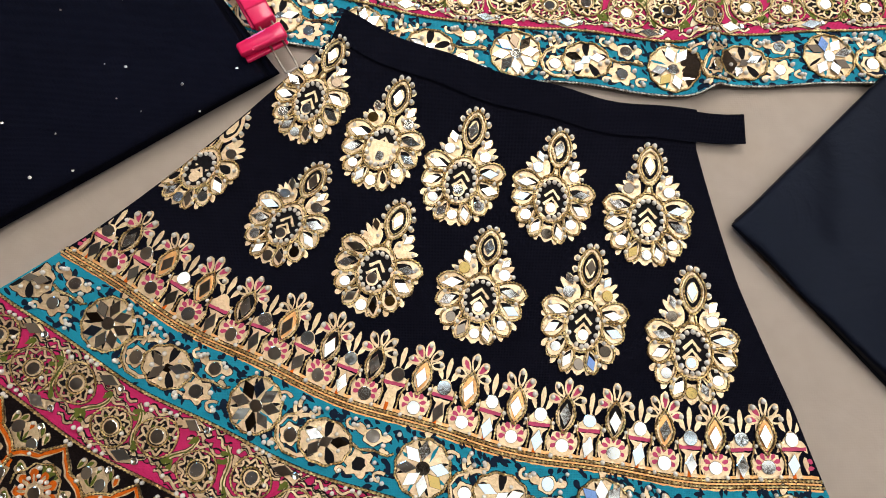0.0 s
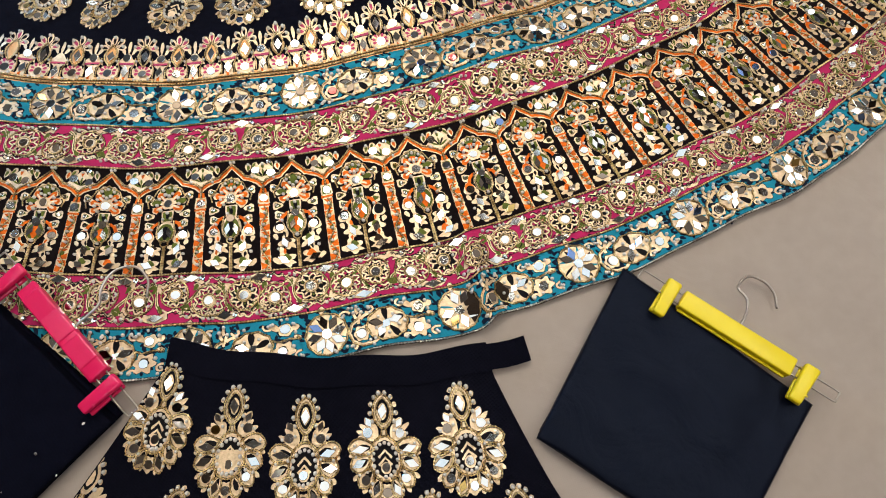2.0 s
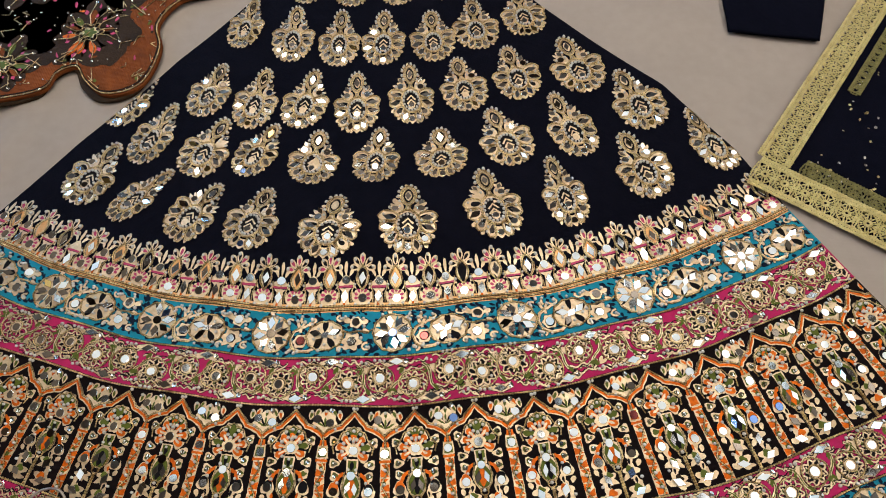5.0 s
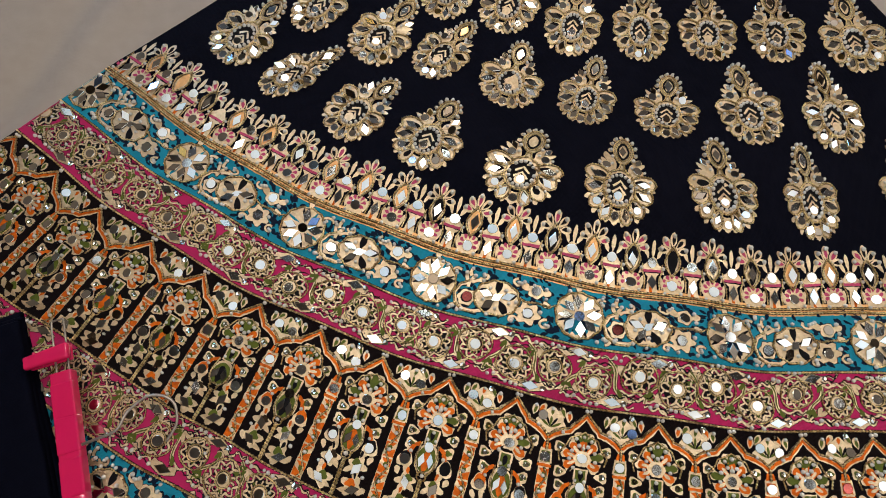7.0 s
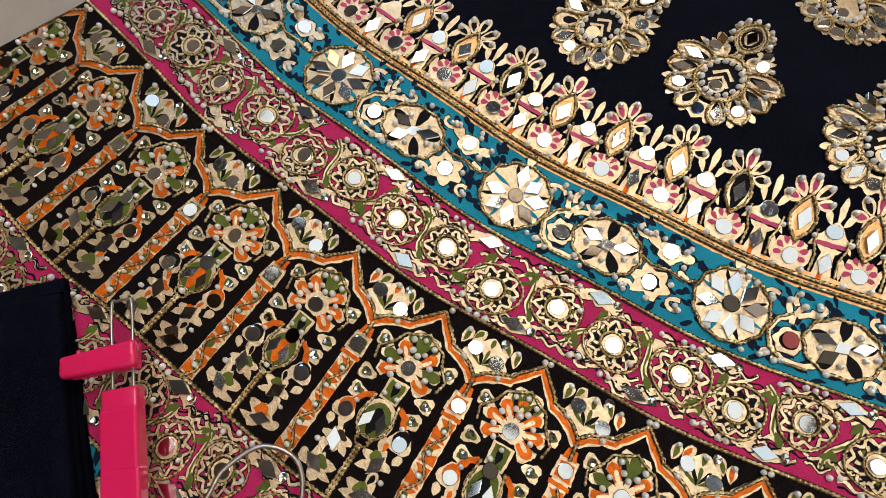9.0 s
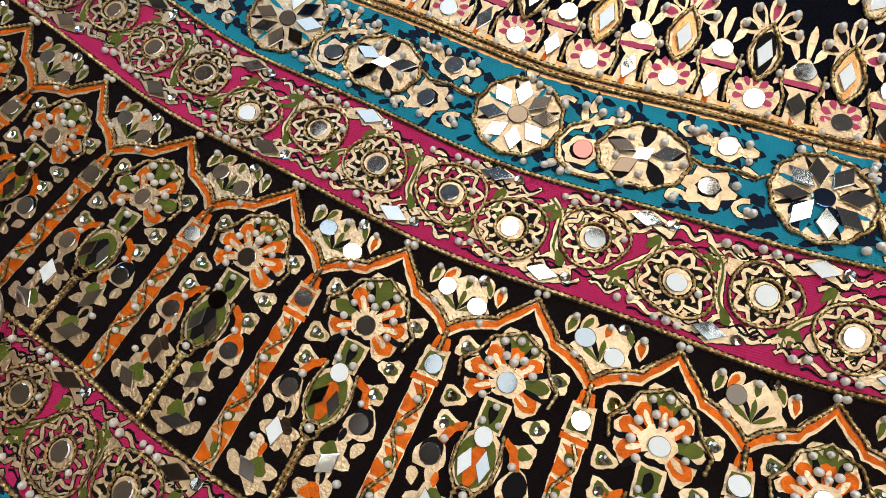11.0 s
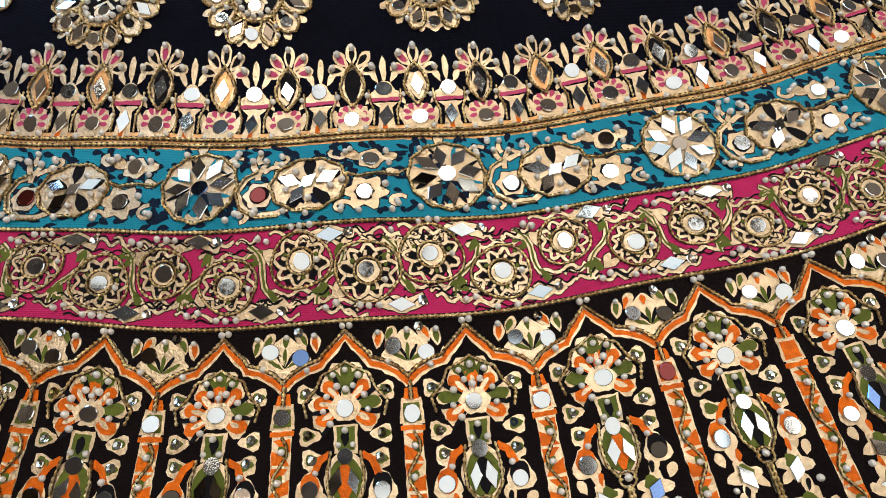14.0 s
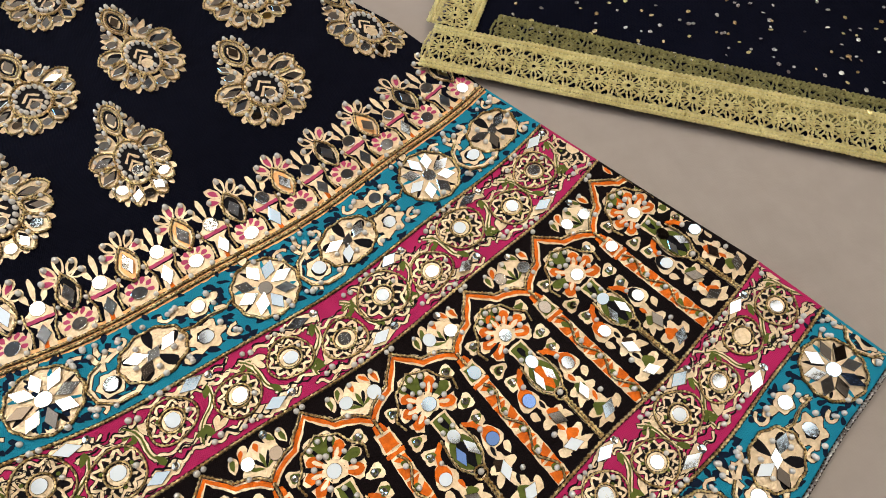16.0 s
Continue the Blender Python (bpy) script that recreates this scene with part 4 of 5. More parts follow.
def teal_unit(rng, w):
    """One length of the teal border: wheel of lozenge mirrors, sprig, oval rosette and small flower among dark dashes."""
    units = []
    # wheel
    s = Stitch("wheel_motif", "round wheel of lozenge mirrors")
    units.append(s)
    s.blob(0, 0, 0.0345, 0.0345, CREAM, 1, 12, 0.035, 0, 36)
    for k in range(8):
        a = 45 * k + 10
        c, sn = math.cos(radians(a)), math.sin(radians(a))
        s.leaf(0.009 * c, 0.009 * sn, 0.024, 0.0040, a + 22, TEAL if k % 2 else INK, 2)
        s.rhomb(0.0205 * c, 0.0205 * sn, 0.0122, 0.0072, a)
    s.disc(0, 0, 0.0078)
    s.ring(0, 0, 0.0345, 0.0345, 0.0013, None, 12, 0.03, 0, 40)
    s.leaf(-0.006, 0.034, 0.014, 0.010, 80, CREAM, 1)
    # sprig with a round bud
    s = Stitch("sprig_motif")
    units.append(s)
    x = 0.053
    for ln, t, px, py in ((0.020, 70, 0, 0.004), (0.017, 120, 0.002, 0.010), (0.018, 20, 0.004, 0.012), (0.012, 95, 0.001, 0.022)):
        s.ribbon(squiggle(rng, x + px, py, x + px + ln * math.cos(radians(t)), py + ln * math.sin(radians(t)), 0.002, 0.5, 6), 0.0048, CREAM, 1)
        s.pearl(x + px + ln * math.cos(radians(t)), py + ln * math.sin(radians(t)), 0.0032)
    s.ribbon([(x + 0.000, 0.012), (x - 0.011, 0.006), (x - 0.017, -0.008), (x - 0.012, -0.022), (x + 0.002, -0.031), (x + 0.020, -0.031), (x + 0.032, -0.024)], 0.0052, CREAM, 1)
    s.cord([(x + 0.000, 0.014), (x - 0.012, 0.007), (x - 0.0185, -0.008), (x - 0.013, -0.024), (x + 0.002, -0.0335), (x + 0.021, -0.0335)], 0.0011)
    s.blob(x + 0.003, -0.012, 0.0130, 0.0125, CREAM, 2, 6, 0.12, 0, 24)
    s.blob(x + 0.003, -0.012, 0.0088, 0.0086, INK, 3, n=12)
    s.disc(x + 0.0035, -0.012, 0.0078)
    # oval rosette
    s = Stitch("rosette_motif", "oval rosette with lozenge mirrors")
    units.append(s)
    x = 0.099
    s.blob(x, -0.004, 0.0330, 0.0265, CREAM, 2, 10, 0.05, 0, 32)
    for k in range(5):
        a = 20 + 72 * k
        s.leaf(x + 0.006 * math.cos(radians(a)), -0.004 + 0.005 * math.sin(radians(a)), 0.024, 0.0110, a, INK, 3)
        if k in (0, 2, 3):
            s.rhomb(x + 0.0170 * math.cos(radians(a)), -0.004 + 0.0140 * math.sin(radians(a)), 0.0118, 0.0066, a + rng.uniform(-12, 12))
        s.pearl(x + 0.020 * math.cos(radians(a + 36)), -0.004 + 0.016 * math.sin(radians(a + 36)), 0.0031)
    s.rhomb(x, -0.004, 0.0100, 0.0060, 40)
    s.ring(x, -0.004, 0.0335, 0.0268, 0.0013, None, 10, 0.04, 0, 40)
    # small flower and winged bud
    s = Stitch("bud_motif")
    units.append(s)
    x = 0.152
    s.blob(x - 0.004, -0.016, 0.0175, 0.0150, CREAM, 1, 6, 0.20, 30, 30)
    s.blob(x - 0.004, -0.016, 0.0085, 0.0085, INK, 2, 6, 0.1, 0, 14)
    s.disc(x - 0.004, -0.016, 0.0074)
    s.blob(x + 0.002, 0.0185, 0.0118, 0.0105, CREAM, 1, 5, 0.1, 0, 20)
    s.leaf(x - 0.006, 0.018, 0.020, 0.0110, 145, CREAM, 1)
    s.leaf(x + 0.010, 0.018, 0.016, 0.0100, 20, CREAM, 1)
    s.disc(x + 0.002, 0.019, 0.0076)
    for px, py in ((0.016, 0.026), (0.018, 0.012), (-0.018, 0.030), (-0.024, -0.004), (0.014, -0.010)):
        s.pearl(x + px, py, 0.0032)
    s.blob(x - 0.022, 0.026, 0.0040, 0.0034, CREAM, 1, n=10)
    s.blob(x + 0.020, 0.004, 0.0060, 0.0040, CREAM, 1, 3, 0.2, n=12)
    # curling vines and loose pearls that fill the teal ground
    for vx, vy, size, turn in ((0.030, 0.024, 0.010, 30), (0.073, 0.026, 0.009, 200), (0.126, 0.027, 0.010, 120), (0.040, -0.030, 0.008, 300), (0.176, -0.026, 0.010, 60), (0.128, -0.030, 0.008, 10)):
        size, turn = size * rng.uniform(0.85, 1.2), turn + rng.uniform(-30, 30)
        curl = [(vx + size * (1 - 0.07 * q) * math.cos(radians(turn + 30 * q)), vy + 0.72 * size * (1 - 0.07 * q) * math.sin(radians(turn + 30 * q))) for q in range(9)]
        s.ribbon(curl, 0.0036, CREAM, 1)
        s.pearl(*curl[-1], 0.0030)
        s.pearl(vx, vy, 0.0028)
    for q in range(12):
        s.pearl(rng.uniform(0.0, w) - 0.02, rng.choice((-1, 1)) * rng.uniform(0.026, 0.036), 0.0029)
    s.cord([(0.131, 0.004), (0.142, 0.000), (0.160, 0.003), (0.178, 0.001), (w - 0.036, 0.006)], 0.0011)
    s.ribbon([(0.131, 0.004), (0.142, 0.000), (0.160, 0.003), (0.178, 0.001)], 0.0036, CREAM, 1)
    return units


def dash_unit(rng, w):
    """Dark brush dashes strewn over the teal ground."""
    s = Stitch("dash_print", "dark brush dashes printed on teal")
    for k in range(190):
        s.leaf(rng.uniform(-0.04, w - 0.04), rng.uniform(-0.038, 0.038), rng.uniform(0.007, 0.016), rng.uniform(0.0042, 0.0072), rng.gauss(150, 35), NAVY_INK, 0)
    return s


def peach_unit(rng, w):
    """One step of the scalloped peach edging: fan flower, crown above it, and a bud with a magenta bar between."""
    units = []
    # fan flower
    s = Stitch("fan_flower", "cream fan flower with magenta petals")
    units.append(s)
    s.ribbon([(-w / 2 + w * k / 8, 0.0062) for k in range(9)], 0.0165, PEACH, 0)
    s.blob(0, 0.024, 0.0170, 0.0155, CREAM, 1, 8, 0.09, 0, 32)
    for k in range(7):
        a = -15 + 35 * k
        s.leaf(0.007 * math.cos(radians(a)), 0.025 + 0.007 * math.sin(radians(a)), 0.0085, 0.0052, a, ROSE, 2)
    s.disc(0, 0.022, 0.0078)
    s.pearl(-0.012, 0.010, 0.0028)
    s.pearl(0.013, 0.012, 0.0028)
    # crown
    s = Stitch("edging_crown")
    units.append(s)
    s.leaf(0, 0.034, 0.046, 0.0250, 90, CREAM, 0)
    s.leaf(0, 0.039, 0.036, 0.0165, 90, INK if rng.random() < 0.6 else PEACH, 1)
    s.rhomb(0, 0.0565, 0.0130, 0.0070, 90)
    s.cord([(0, 0.036), (-0.010, 0.048), (-0.0125, 0.058), (-0.008, 0.069), (0, 0.080), (0.008, 0.069), (0.0125, 0.058), (0.010, 0.048), (0, 0.036)], 0.0013)
    for k in range(5):
        a = 10 + 40 * k
        ln = (0.019, 0.022, 0.024, 0.022, 0.019)[k]
        c, sn = math.cos(radians(a)), math.sin(radians(a))
        x0, y0 = 0.006 * c, 0.072 + 0.005 * sn
        s.leaf(x0, y0, ln, 0.0115, a, CREAM, 0)
        s.leaf(x0 + 0.2 * ln * c, y0 + 0.2 * ln * sn, ln * 0.62, 0.0060, a, ROSE if rng.random() < 0.45 else INK, 1)
        s.pearl(x0 + ln * 0.76 * c, y0 + ln * 0.76 * sn, 0.0033)
    for d in (-1, 1):
        s.pearl(d * 0.014, 0.046, 0.0026)
        s.leaf(d * 0.012, 0.038, 0.018, 0.0070, 90 - d * 40, CREAM, 0)
        s.leaf(d * 0.015, 0.0145, 0.020, 0.0060, 90 - d * 8, CREAM, 0)
    # bud between
    s = Stitch("edging_bud")
    units.append(s)
    h = w / 2
    s.patch([(h - 0.0090, 0.008), (h + 0.0090, 0.008), (h + 0.0060, 0.034), (h + 0.012, 0.0395), (h - 0.012, 0.0395), (h - 0.0060, 0.034)], CREAM, 1)
    s.patch([(h - 0.0035, 0.010), (h + 0.0010, 0.010), (h + 0.0010, 0.020), (h - 0.0030, 0.020)], ORANGE, 2)
    s.rhomb(h, 0.025, 0.0125, 0.0070, 84)
    s.patch([(h - 0.0165, 0.0400), (h + 0.0165, 0.0410), (h + 0.0165, 0.0450), (h - 0.0165, 0.0440)], ROSE, 2)
    s.blob(h, 0.051, 0.0115, 0.0100, CREAM, 1, 3, 0.15, 90, 18)
    s.disc(h, 0.053, 0.0078)
    s.leaf(h, 0.060, 0.027, 0.0068, 90, CREAM, 1)
    s.leaf(h - 0.006, 0.060, 0.016, 0.0065, 118, CREAM, 0)
    s.leaf(h + 0.006, 0.060, 0.016, 0.0065, 62, CREAM, 0)
    s.cord([(0.020, 0.014), (0.021, 0.030), (0.017, 0.040), (0.016, 0.052)], 0.0010)
    s.cord([(-0.020, 0.014), (-0.021, 0.030), (-0.017, 0.040), (-0.016, 0.052)], 0.0010)
    return units


def band_lines(fl, r, parent, mats, rng, offsets=(0.0,), radius=0.0013):
    """Beaded thread along a seam at radius r."""
    cords = []
    for off, m in zip(offsets, mats):
        cords.append(([np.array(q, float) for q in fl.arc(r + off, step=0.35)], radius, m))
    verts, faces, slots, used = [], [], [], []
    for path, rad, m in cords:
        pts3 = []
        for (a0, r0), (a1, r1) in zip(path, path[1:]):
            n = max(1, int(radians(a1 - a0) * r0 / 0.0022))
            pts3 += [(a0 + (a1 - a0) * k / n, r0) for k in range(n)]
        if m not in used:
            used.append(m)
        if UMBER not in used:
            used.append(UMBER)
        # dark strip below the seam thread, painting in the shading around it
        base = len(verts)
        for a, rr in pts3:
            verts += [fl.at(a, rr - rad * 1.7, 0.0017), fl.at(a, rr + rad * 1.7, 0.0017)]
        for i in range(len(pts3) - 1):
            q = base + 2 * i
            faces.append((q, q + 1, q + 3, q + 2))
            slots.append(used.index(UMBER))
        base = len(verts)
        for i, (a, rr) in enumerate(pts3):
            q = rad * (1.5 if i % 2 else 0.6) * rng.uniform(0.8, 1.2)
            for c, hgt in ((-1.0, 0.0), (-0.62, 0.85), (0.62, 0.85), (1.0, 0.0)):
                verts.append(fl.at(a, rr + c * q, 0.0018 + 1.2 * q * hgt))
        for i in range(len(pts3) - 1):
            for k in range(3):
                a = base + i * 4 + k
                faces.append((a, a + 1, a + 5, a + 4))
                slots.append(used.index(m))
    return mesh_object("seam_cord", verts, faces, used, parent, slots, label="beaded metallic seam thread")


def skirt(fl, label, rad, motifs, spec, rng):
    """A flared skirt: black body, peach edging, teal and magenta bands, arched panel, magenta band and teal hem."""
    thing = new("lehenga_skirt")
    tagged(thing, label, "skirt")
    thing.location = (0, 0, 0)
    k = spec["scale"]
    fl.strip("body", rad["top"], rad["hem"], 0.0, BLACK, thing, 70, label="plain black georgette body cloth")
    if spec["waist"]:
        fl.strip("waistband", rad["top"] - 0.002, rad["top"] + 0.042, 0.003, BLACK, thing, 6, label="plain black waistband")
        tab = [(fl.at(a, r, 0.0035)) for r in (rad['top'] + 0.001, rad['top'] + 0.020, rad['top'] + 0.040) for a in (-5.4, -4.4, -3.4, -2.2)]
        mesh_object("waist_tab", tab, [(4 * j + i, 4 * j + i + 4, 4 * j + i + 5, 4 * j + i + 1) for j in range(2) for i in range(3)], BLACK, thing, label="short black fastening tab").modifiers.new("thick", "SOLIDIFY").thickness = 0.002
    bands = {}
    for name, a, b, mat, lab in (("upper_teal_band", "t1", "p1", TEAL, "teal printed border with mirrors"), ("upper_magenta_band", "p1", "pan", PINK, "magenta printed border with medallions"), ("arched_panel", "pan", "p2", PANEL, "black and brown panel of printed arches"),
                                 ("lower_magenta_band", "p2", "t2", PINK, "magenta printed border with medallions"), ("hem_band", "t2", "hem", TEAL, "teal printed hem border with mirrors")):
        if a in rad and b in rad:
            bands[name] = fl.strip(name, rad[a], rad[b], 0.0005, mat, thing, 12, label=lab)
    for key, mats, offs in (("t1", (GOLD, OLD_GOLD), (-0.002, -0.0085)), ("p1", (OLD_GOLD,), (0.001,)), ("pan", (OLD_GOLD,), (0.001,)), ("p2", (OLD_GOLD,), (0.001,)), ("t2", (OLD_GOLD,), (0.001,)), ("hem", (SILVER,), (-0.001,))):
        if key in rad:
            band_lines(fl, rad[key], thing, mats, rng, offs)

    def along(r, first, step, lo=None, hi=None):
        a0, a1 = lerp_table(fl.left, r), lerp_table(fl.right, r)
        n0, n1 = math.ceil((a0 - first) / step - 0.6), math.floor((a1 - first) / step + 0.6)
        return [first + step * n for n in range(n0, n1 + 1)]

    near = spec["near"]
    # peach edging
    r = rad["t1"]
    for a in along(r, spec["peach"], math.degrees(0.0635 * k / r)):
        for u in peach_unit(rng, 0.0635):
            sew(u, fl.local(a, r, k, 1.07), thing, rng)
    # teal bands
    for band, top, bot, first, w in (("upper_teal_band", "t1", "p1", spec["wheel"], 0.221), ("hem_band", "t2", "hem", spec["hem_wheel"], 0.207)):
        if band in bands:
            r, kk = (rad[top] + rad[bot]) / 2, (rad[bot] - rad[top]) / 0.085
            for a in along(r, first, math.degrees(w * k / r)):
                sew(dash_unit(rng, w), fl.local(a, r, kk), thing, rng, kind="stuff")
                for u in teal_unit(rng, w):
                    sew(u, fl.local(a, r, kk), thing, rng, band == "upper_teal_band" and near[0] < a < near[1])
    # magenta bands
    for band, top, bot in (("upper_magenta_band", "p1", "pan"), ("lower_magenta_band", "p2", "t2")):
        if band in bands:
            r, kk = (rad[top] + rad[bot]) / 2, (rad[bot] - rad[top]) / 0.081
            for a in along(r, spec["medal"], math.degrees(0.1145 * kk / r)):
                for u in pink_unit(rng, 0.1145):
                    sew(u, fl.local(a, r, kk), thing, rng)
    # arches
    if "arched_panel" in bands:
        r = rad["pan"]
        w = radians(spec["arch_step"]) * (r + 0.05)
        for a in along(r, spec["arch"], spec["arch_step"]):
            for u in arch_unit(rng, w / k):
                sew(u, fl.local(a, r, k), thing, rng, near[0] < a < near[1])
    # scattered flame-shaped flowers
    for row in motifs:
        for x, y, turn, size, wide in row:
            sew(paisley(rng), fl.placed(x, y, turn, size / 0.165 * wide, size / 0.165), thing, rng)
    return thing


def big_relief(a, r, x, y):
    z = 0.004 + 0.0022 * math.sin(radians(a) * 19 + r * 2) * min(1, max(0, r - 1.0)) + 0.0016 * noise.noise((x * 5, y * 5, 0.2))
    z += 0.037 * math.exp(-((a + 1.0) / 10.0) ** 2 - ((r - 1.61) / 0.115) ** 2)          # cloth rucked up above the borders
    z += 0.029 * math.exp(-((a - 3.0) / 6.0) ** 2 - ((r - 1.83) / 0.085) ** 2)           # soft hump in the borders
    z += 0.015 * math.exp(-((a + 0.9) / 0.50) ** 2) * max(0.0, min(1.0, (r - 2.10) / 0.12))   # pinched fold at the hem
    return z


def small_relief(a, r, x, y):
    z = 0.005 + 0.0025 * math.sin(radians(a) * 17 + 1) + 0.0016 * noise.noise((x * 6, y * 6, 2.2))
    return z + 0.008 * max(0.0, min(1.0, (y - 0.66) / 0.10))


BIG_LEFT = [(0.80, -17.0), (1.226, -24.1), (1.50, -27.0), (1.743, -28.6), (1.977, -29.3), (2.302, -30.2)]
BIG_RIGHT = [(0.80, 13.4), (1.135, 20.1), (1.394, 24.5), (1.60, 25.5), (1.764, 25.35), (1.95, 25.55), (2.14, 25.75), (2.296, 25.6)]
BIG_MOTIFS = [
    [(-0.258, 1.72, -40, 0.15, 0.6), (-0.171, 1.618, -28, 0.165, 0.9), (-0.061, 1.559, -47, 0.16, 0.62), (0.059, 1.512, -37, 0.155, 0.9), (0.182, 1.481, -20, 0.148, 1.05), (0.337, 1.449, -10, 0.145, 1.15), (0.486, 1.458, -1, 0.163, 0.95), (0.648, 1.488, 10, 0.172, 0.9), (0.79, 1.51, 12, 0.176, 0.68), (0.955, 1.567, 18, 0.172, 0.9), (1.105, 1.623, 20, 0.173, 0.7)],
    [(-0.125, 1.808, -30, 0.16, 0.75), (-0.058, 1.715, -24, 0.172, 0.7), (0.06, 1.668, -25, 0.163, 0.9), (0.172, 1.656, -28, 0.148, 0.85), (0.291, 1.625, -8, 0.143, 1.05), (0.421, 1.618, -7, 0.148, 0.9), (0.554, 1.62, 1, 0.132, 1.15), (0.687, 1.655, 19, 0.16, 0.95), (0.825, 1.674, 17, 0.18, 0.75), (0.976, 1.732, 18, 0.174, 0.9)],
    [(0.048, 1.828, -16, 0.16, 0.8), (0.153, 1.796, -12, 0.172, 0.8), (0.264, 1.784, -12, 0.168, 0.85), (0.376, 1.768, 1, 0.174, 0.8), (0.494, 1.783, 2, 0.172, 0.8), (0.609, 1.8, 9, 0.158, 0.9), (0.726, 1.827, 12, 0.162, 0.9), (0.861, 1.842, 15, 0.172, 0.95)],
    [(0.108, 2.028, -10, 0.165, 0.7), (0.222, 1.983, -3, 0.175, 0.8), (0.331, 1.959, -2, 0.18, 0.75), (0.433, 1.953, -1, 0.175, 0.8), (0.547, 1.952, 2, 0.163, 0.9), (0.647, 1.978, 4, 0.162, 0.9), (0.759, 2.008, 8, 0.158, 0.9)],
    [(0.248, 2.156, -8, 0.16, 0.8), (0.358, 2.136, -4, 0.16, 0.8), (0.468, 2.131, 0, 0.16, 0.8), (0.578, 2.141, 4, 0.16, 0.8), (0.688, 2.161, 8, 0.16, 0.8)],
]
SMALL_LEFT = [(1.083, -30.8), (1.125, -30.4), (1.35, -33.2), (1.50, -34.9), (1.62, -36.5), (1.95, -40.1)]
SMALL_RIGHT = [(1.083, -5.3), (1.128, -5.3), (1.30, -3.3), (1.45, -1.2), (1.54, -0.2), (1.95, 3.2)]
SMALL_MOTIFS = [
    [(-0.084, 0.751, -24, 0.158, 0.83), (0.006, 0.687, -18, 0.162, 0.86), (0.105, 0.644, -15, 0.162, 0.86), (0.215, 0.617, -12, 0.153, 0.93), (0.33, 0.59, -8, 0.164, 0.92)],
    [(-0.217, 0.659, -34, 0.155, 0.8), (-0.106, 0.587, -29, 0.15, 0.9), (0.003, 0.529, -23, 0.153, 0.95), (0.122, 0.491, -12, 0.148, 1.0), (0.244, 0.463, -11, 0.164, 0.86), (0.367, 0.432, -7, 0.164, 0.9)],
]
BIG = Flare(0.46, 3.04, BIG_LEFT, BIG_RIGHT, big_relief)
SMALL = Flare(0.502, 1.791, SMALL_LEFT, SMALL_RIGHT, small_relief)
skirt(BIG, "large black flared mirror-work skirt with teal and magenta borders", dict(top=0.80, t1=1.767, p1=1.852, pan=1.934, p2=2.140, t2=2.216, hem=2.296), BIG_MOTIFS,
      dict(scale=1.0, waist=False, peach=-6.15, wheel=-0.18, hem_wheel=3.25, medal=-7.0, arch=0.86, arch_step=2.97, near=(-10, 21)), random.Random(11))
skirt(SMALL, "smaller black flared mirror-work skirt with plain waistband and tab", dict(top=1.083, t1=1.535, p1=1.612, pan=1.694, p2=1.892, hem=1.95), SMALL_MOTIFS,
      dict(scale=0.92, waist=True, peach=-20.0, wheel=-31.5, hem_wheel=0, medal=-30, arch=-30, arch_step=3.2, near=(99, 99)), random.Random(12))


# ---------------------------------------------------------------- folded cloths, hangers, shawl and blouse
def folded_cloth(name, corners, thick, mat, label, category, seed, n=48, bumpy=0.002, base=0.0, layers=3):
    """A folded cloth: a soft slab with rolled edges and the layers of the fold along its sides."""
    thing = new(name)
    tagged(thing, label, category)
    c = [np.array(q, float) for q in corners]
    per = thick / layers
    rng = random.Random(seed)
    for k in range(layers):
        shrink = 0.0035 * (layers - 1 - k) * (1 if k % 2 else 1.5)
        verts, faces = [], []
        lu, lv = np.linalg.norm(c[1] - c[0]), np.linalg.norm(c[3] - c[0])
        dx, dy = rng.uniform(-0.003, 0.003), rng.uniform(-0.003, 0.003)
        rim = per * 0.9
        for j in range(n + 1):
            for i in range(n + 1):
                # rows crowd towards the edges so that the rolled fold is round
                u, v = 0.5 - 0.5 * math.cos(math.pi * i / n), 0.5 - 0.5 * math.cos(math.pi * j / n)
                u, v = 0.35 * i / n + 0.65 * u, 0.35 * j / n + 0.65 * v
                p = (c[0] * (1 - u) + c[1] * u) * (1 - v) + (c[3] * (1 - u) + c[2] * u) * v
                d = min(u * lu, (1 - u) * lu, v * lv, (1 - v) * lv)
                t = min(1.0, d / (rim * 1.6))
                z = math.sqrt(max(0.0, 1 - (1 - t) ** 2))
                wob = 0.004 * noise.noise((p[0] * 7, p[1] * 7, seed + k))
                wave = bumpy * (noise.noise((p[0] * 9, p[1] * 9, seed * 3.1)) + 0.5 * noise.noise((p[0] * 24, p[1] * 20, seed)))
                top = base + per * k + (per + (wave if k == layers - 1 else 0)) * z
                verts.append((p[0] + dx + wob - shrink * (2 * u - 1), p[1] + dy + wob - shrink * (2 * v - 1), top))
        for j in range(n):
            for i in range(n):
                a = j * (n + 1) + i
                faces.append((a, a + 1, a + n + 2, a + n + 1))
        ring = [i for i in range(n + 1)] + [j * (n + 1) + n for j in range(1, n + 1)] + [n * (n + 1) + i for i in range(n - 1, -1, -1)] + [j * (n + 1) for j in range(n - 1, 0, -1)]
        faces.append(tuple(ring[::-1]))
        ob = mesh_object("cloth_layer", verts, faces, mat, thing, smooth=True)
    return thing


def wire(name, pts, radius, parent, mat=None, n=8):
    v, f = tube(spline(pts, n), radius)
    return mesh_object(name, v, f, mat or STEEL, parent, smooth=True, label="thin bent steel wire")


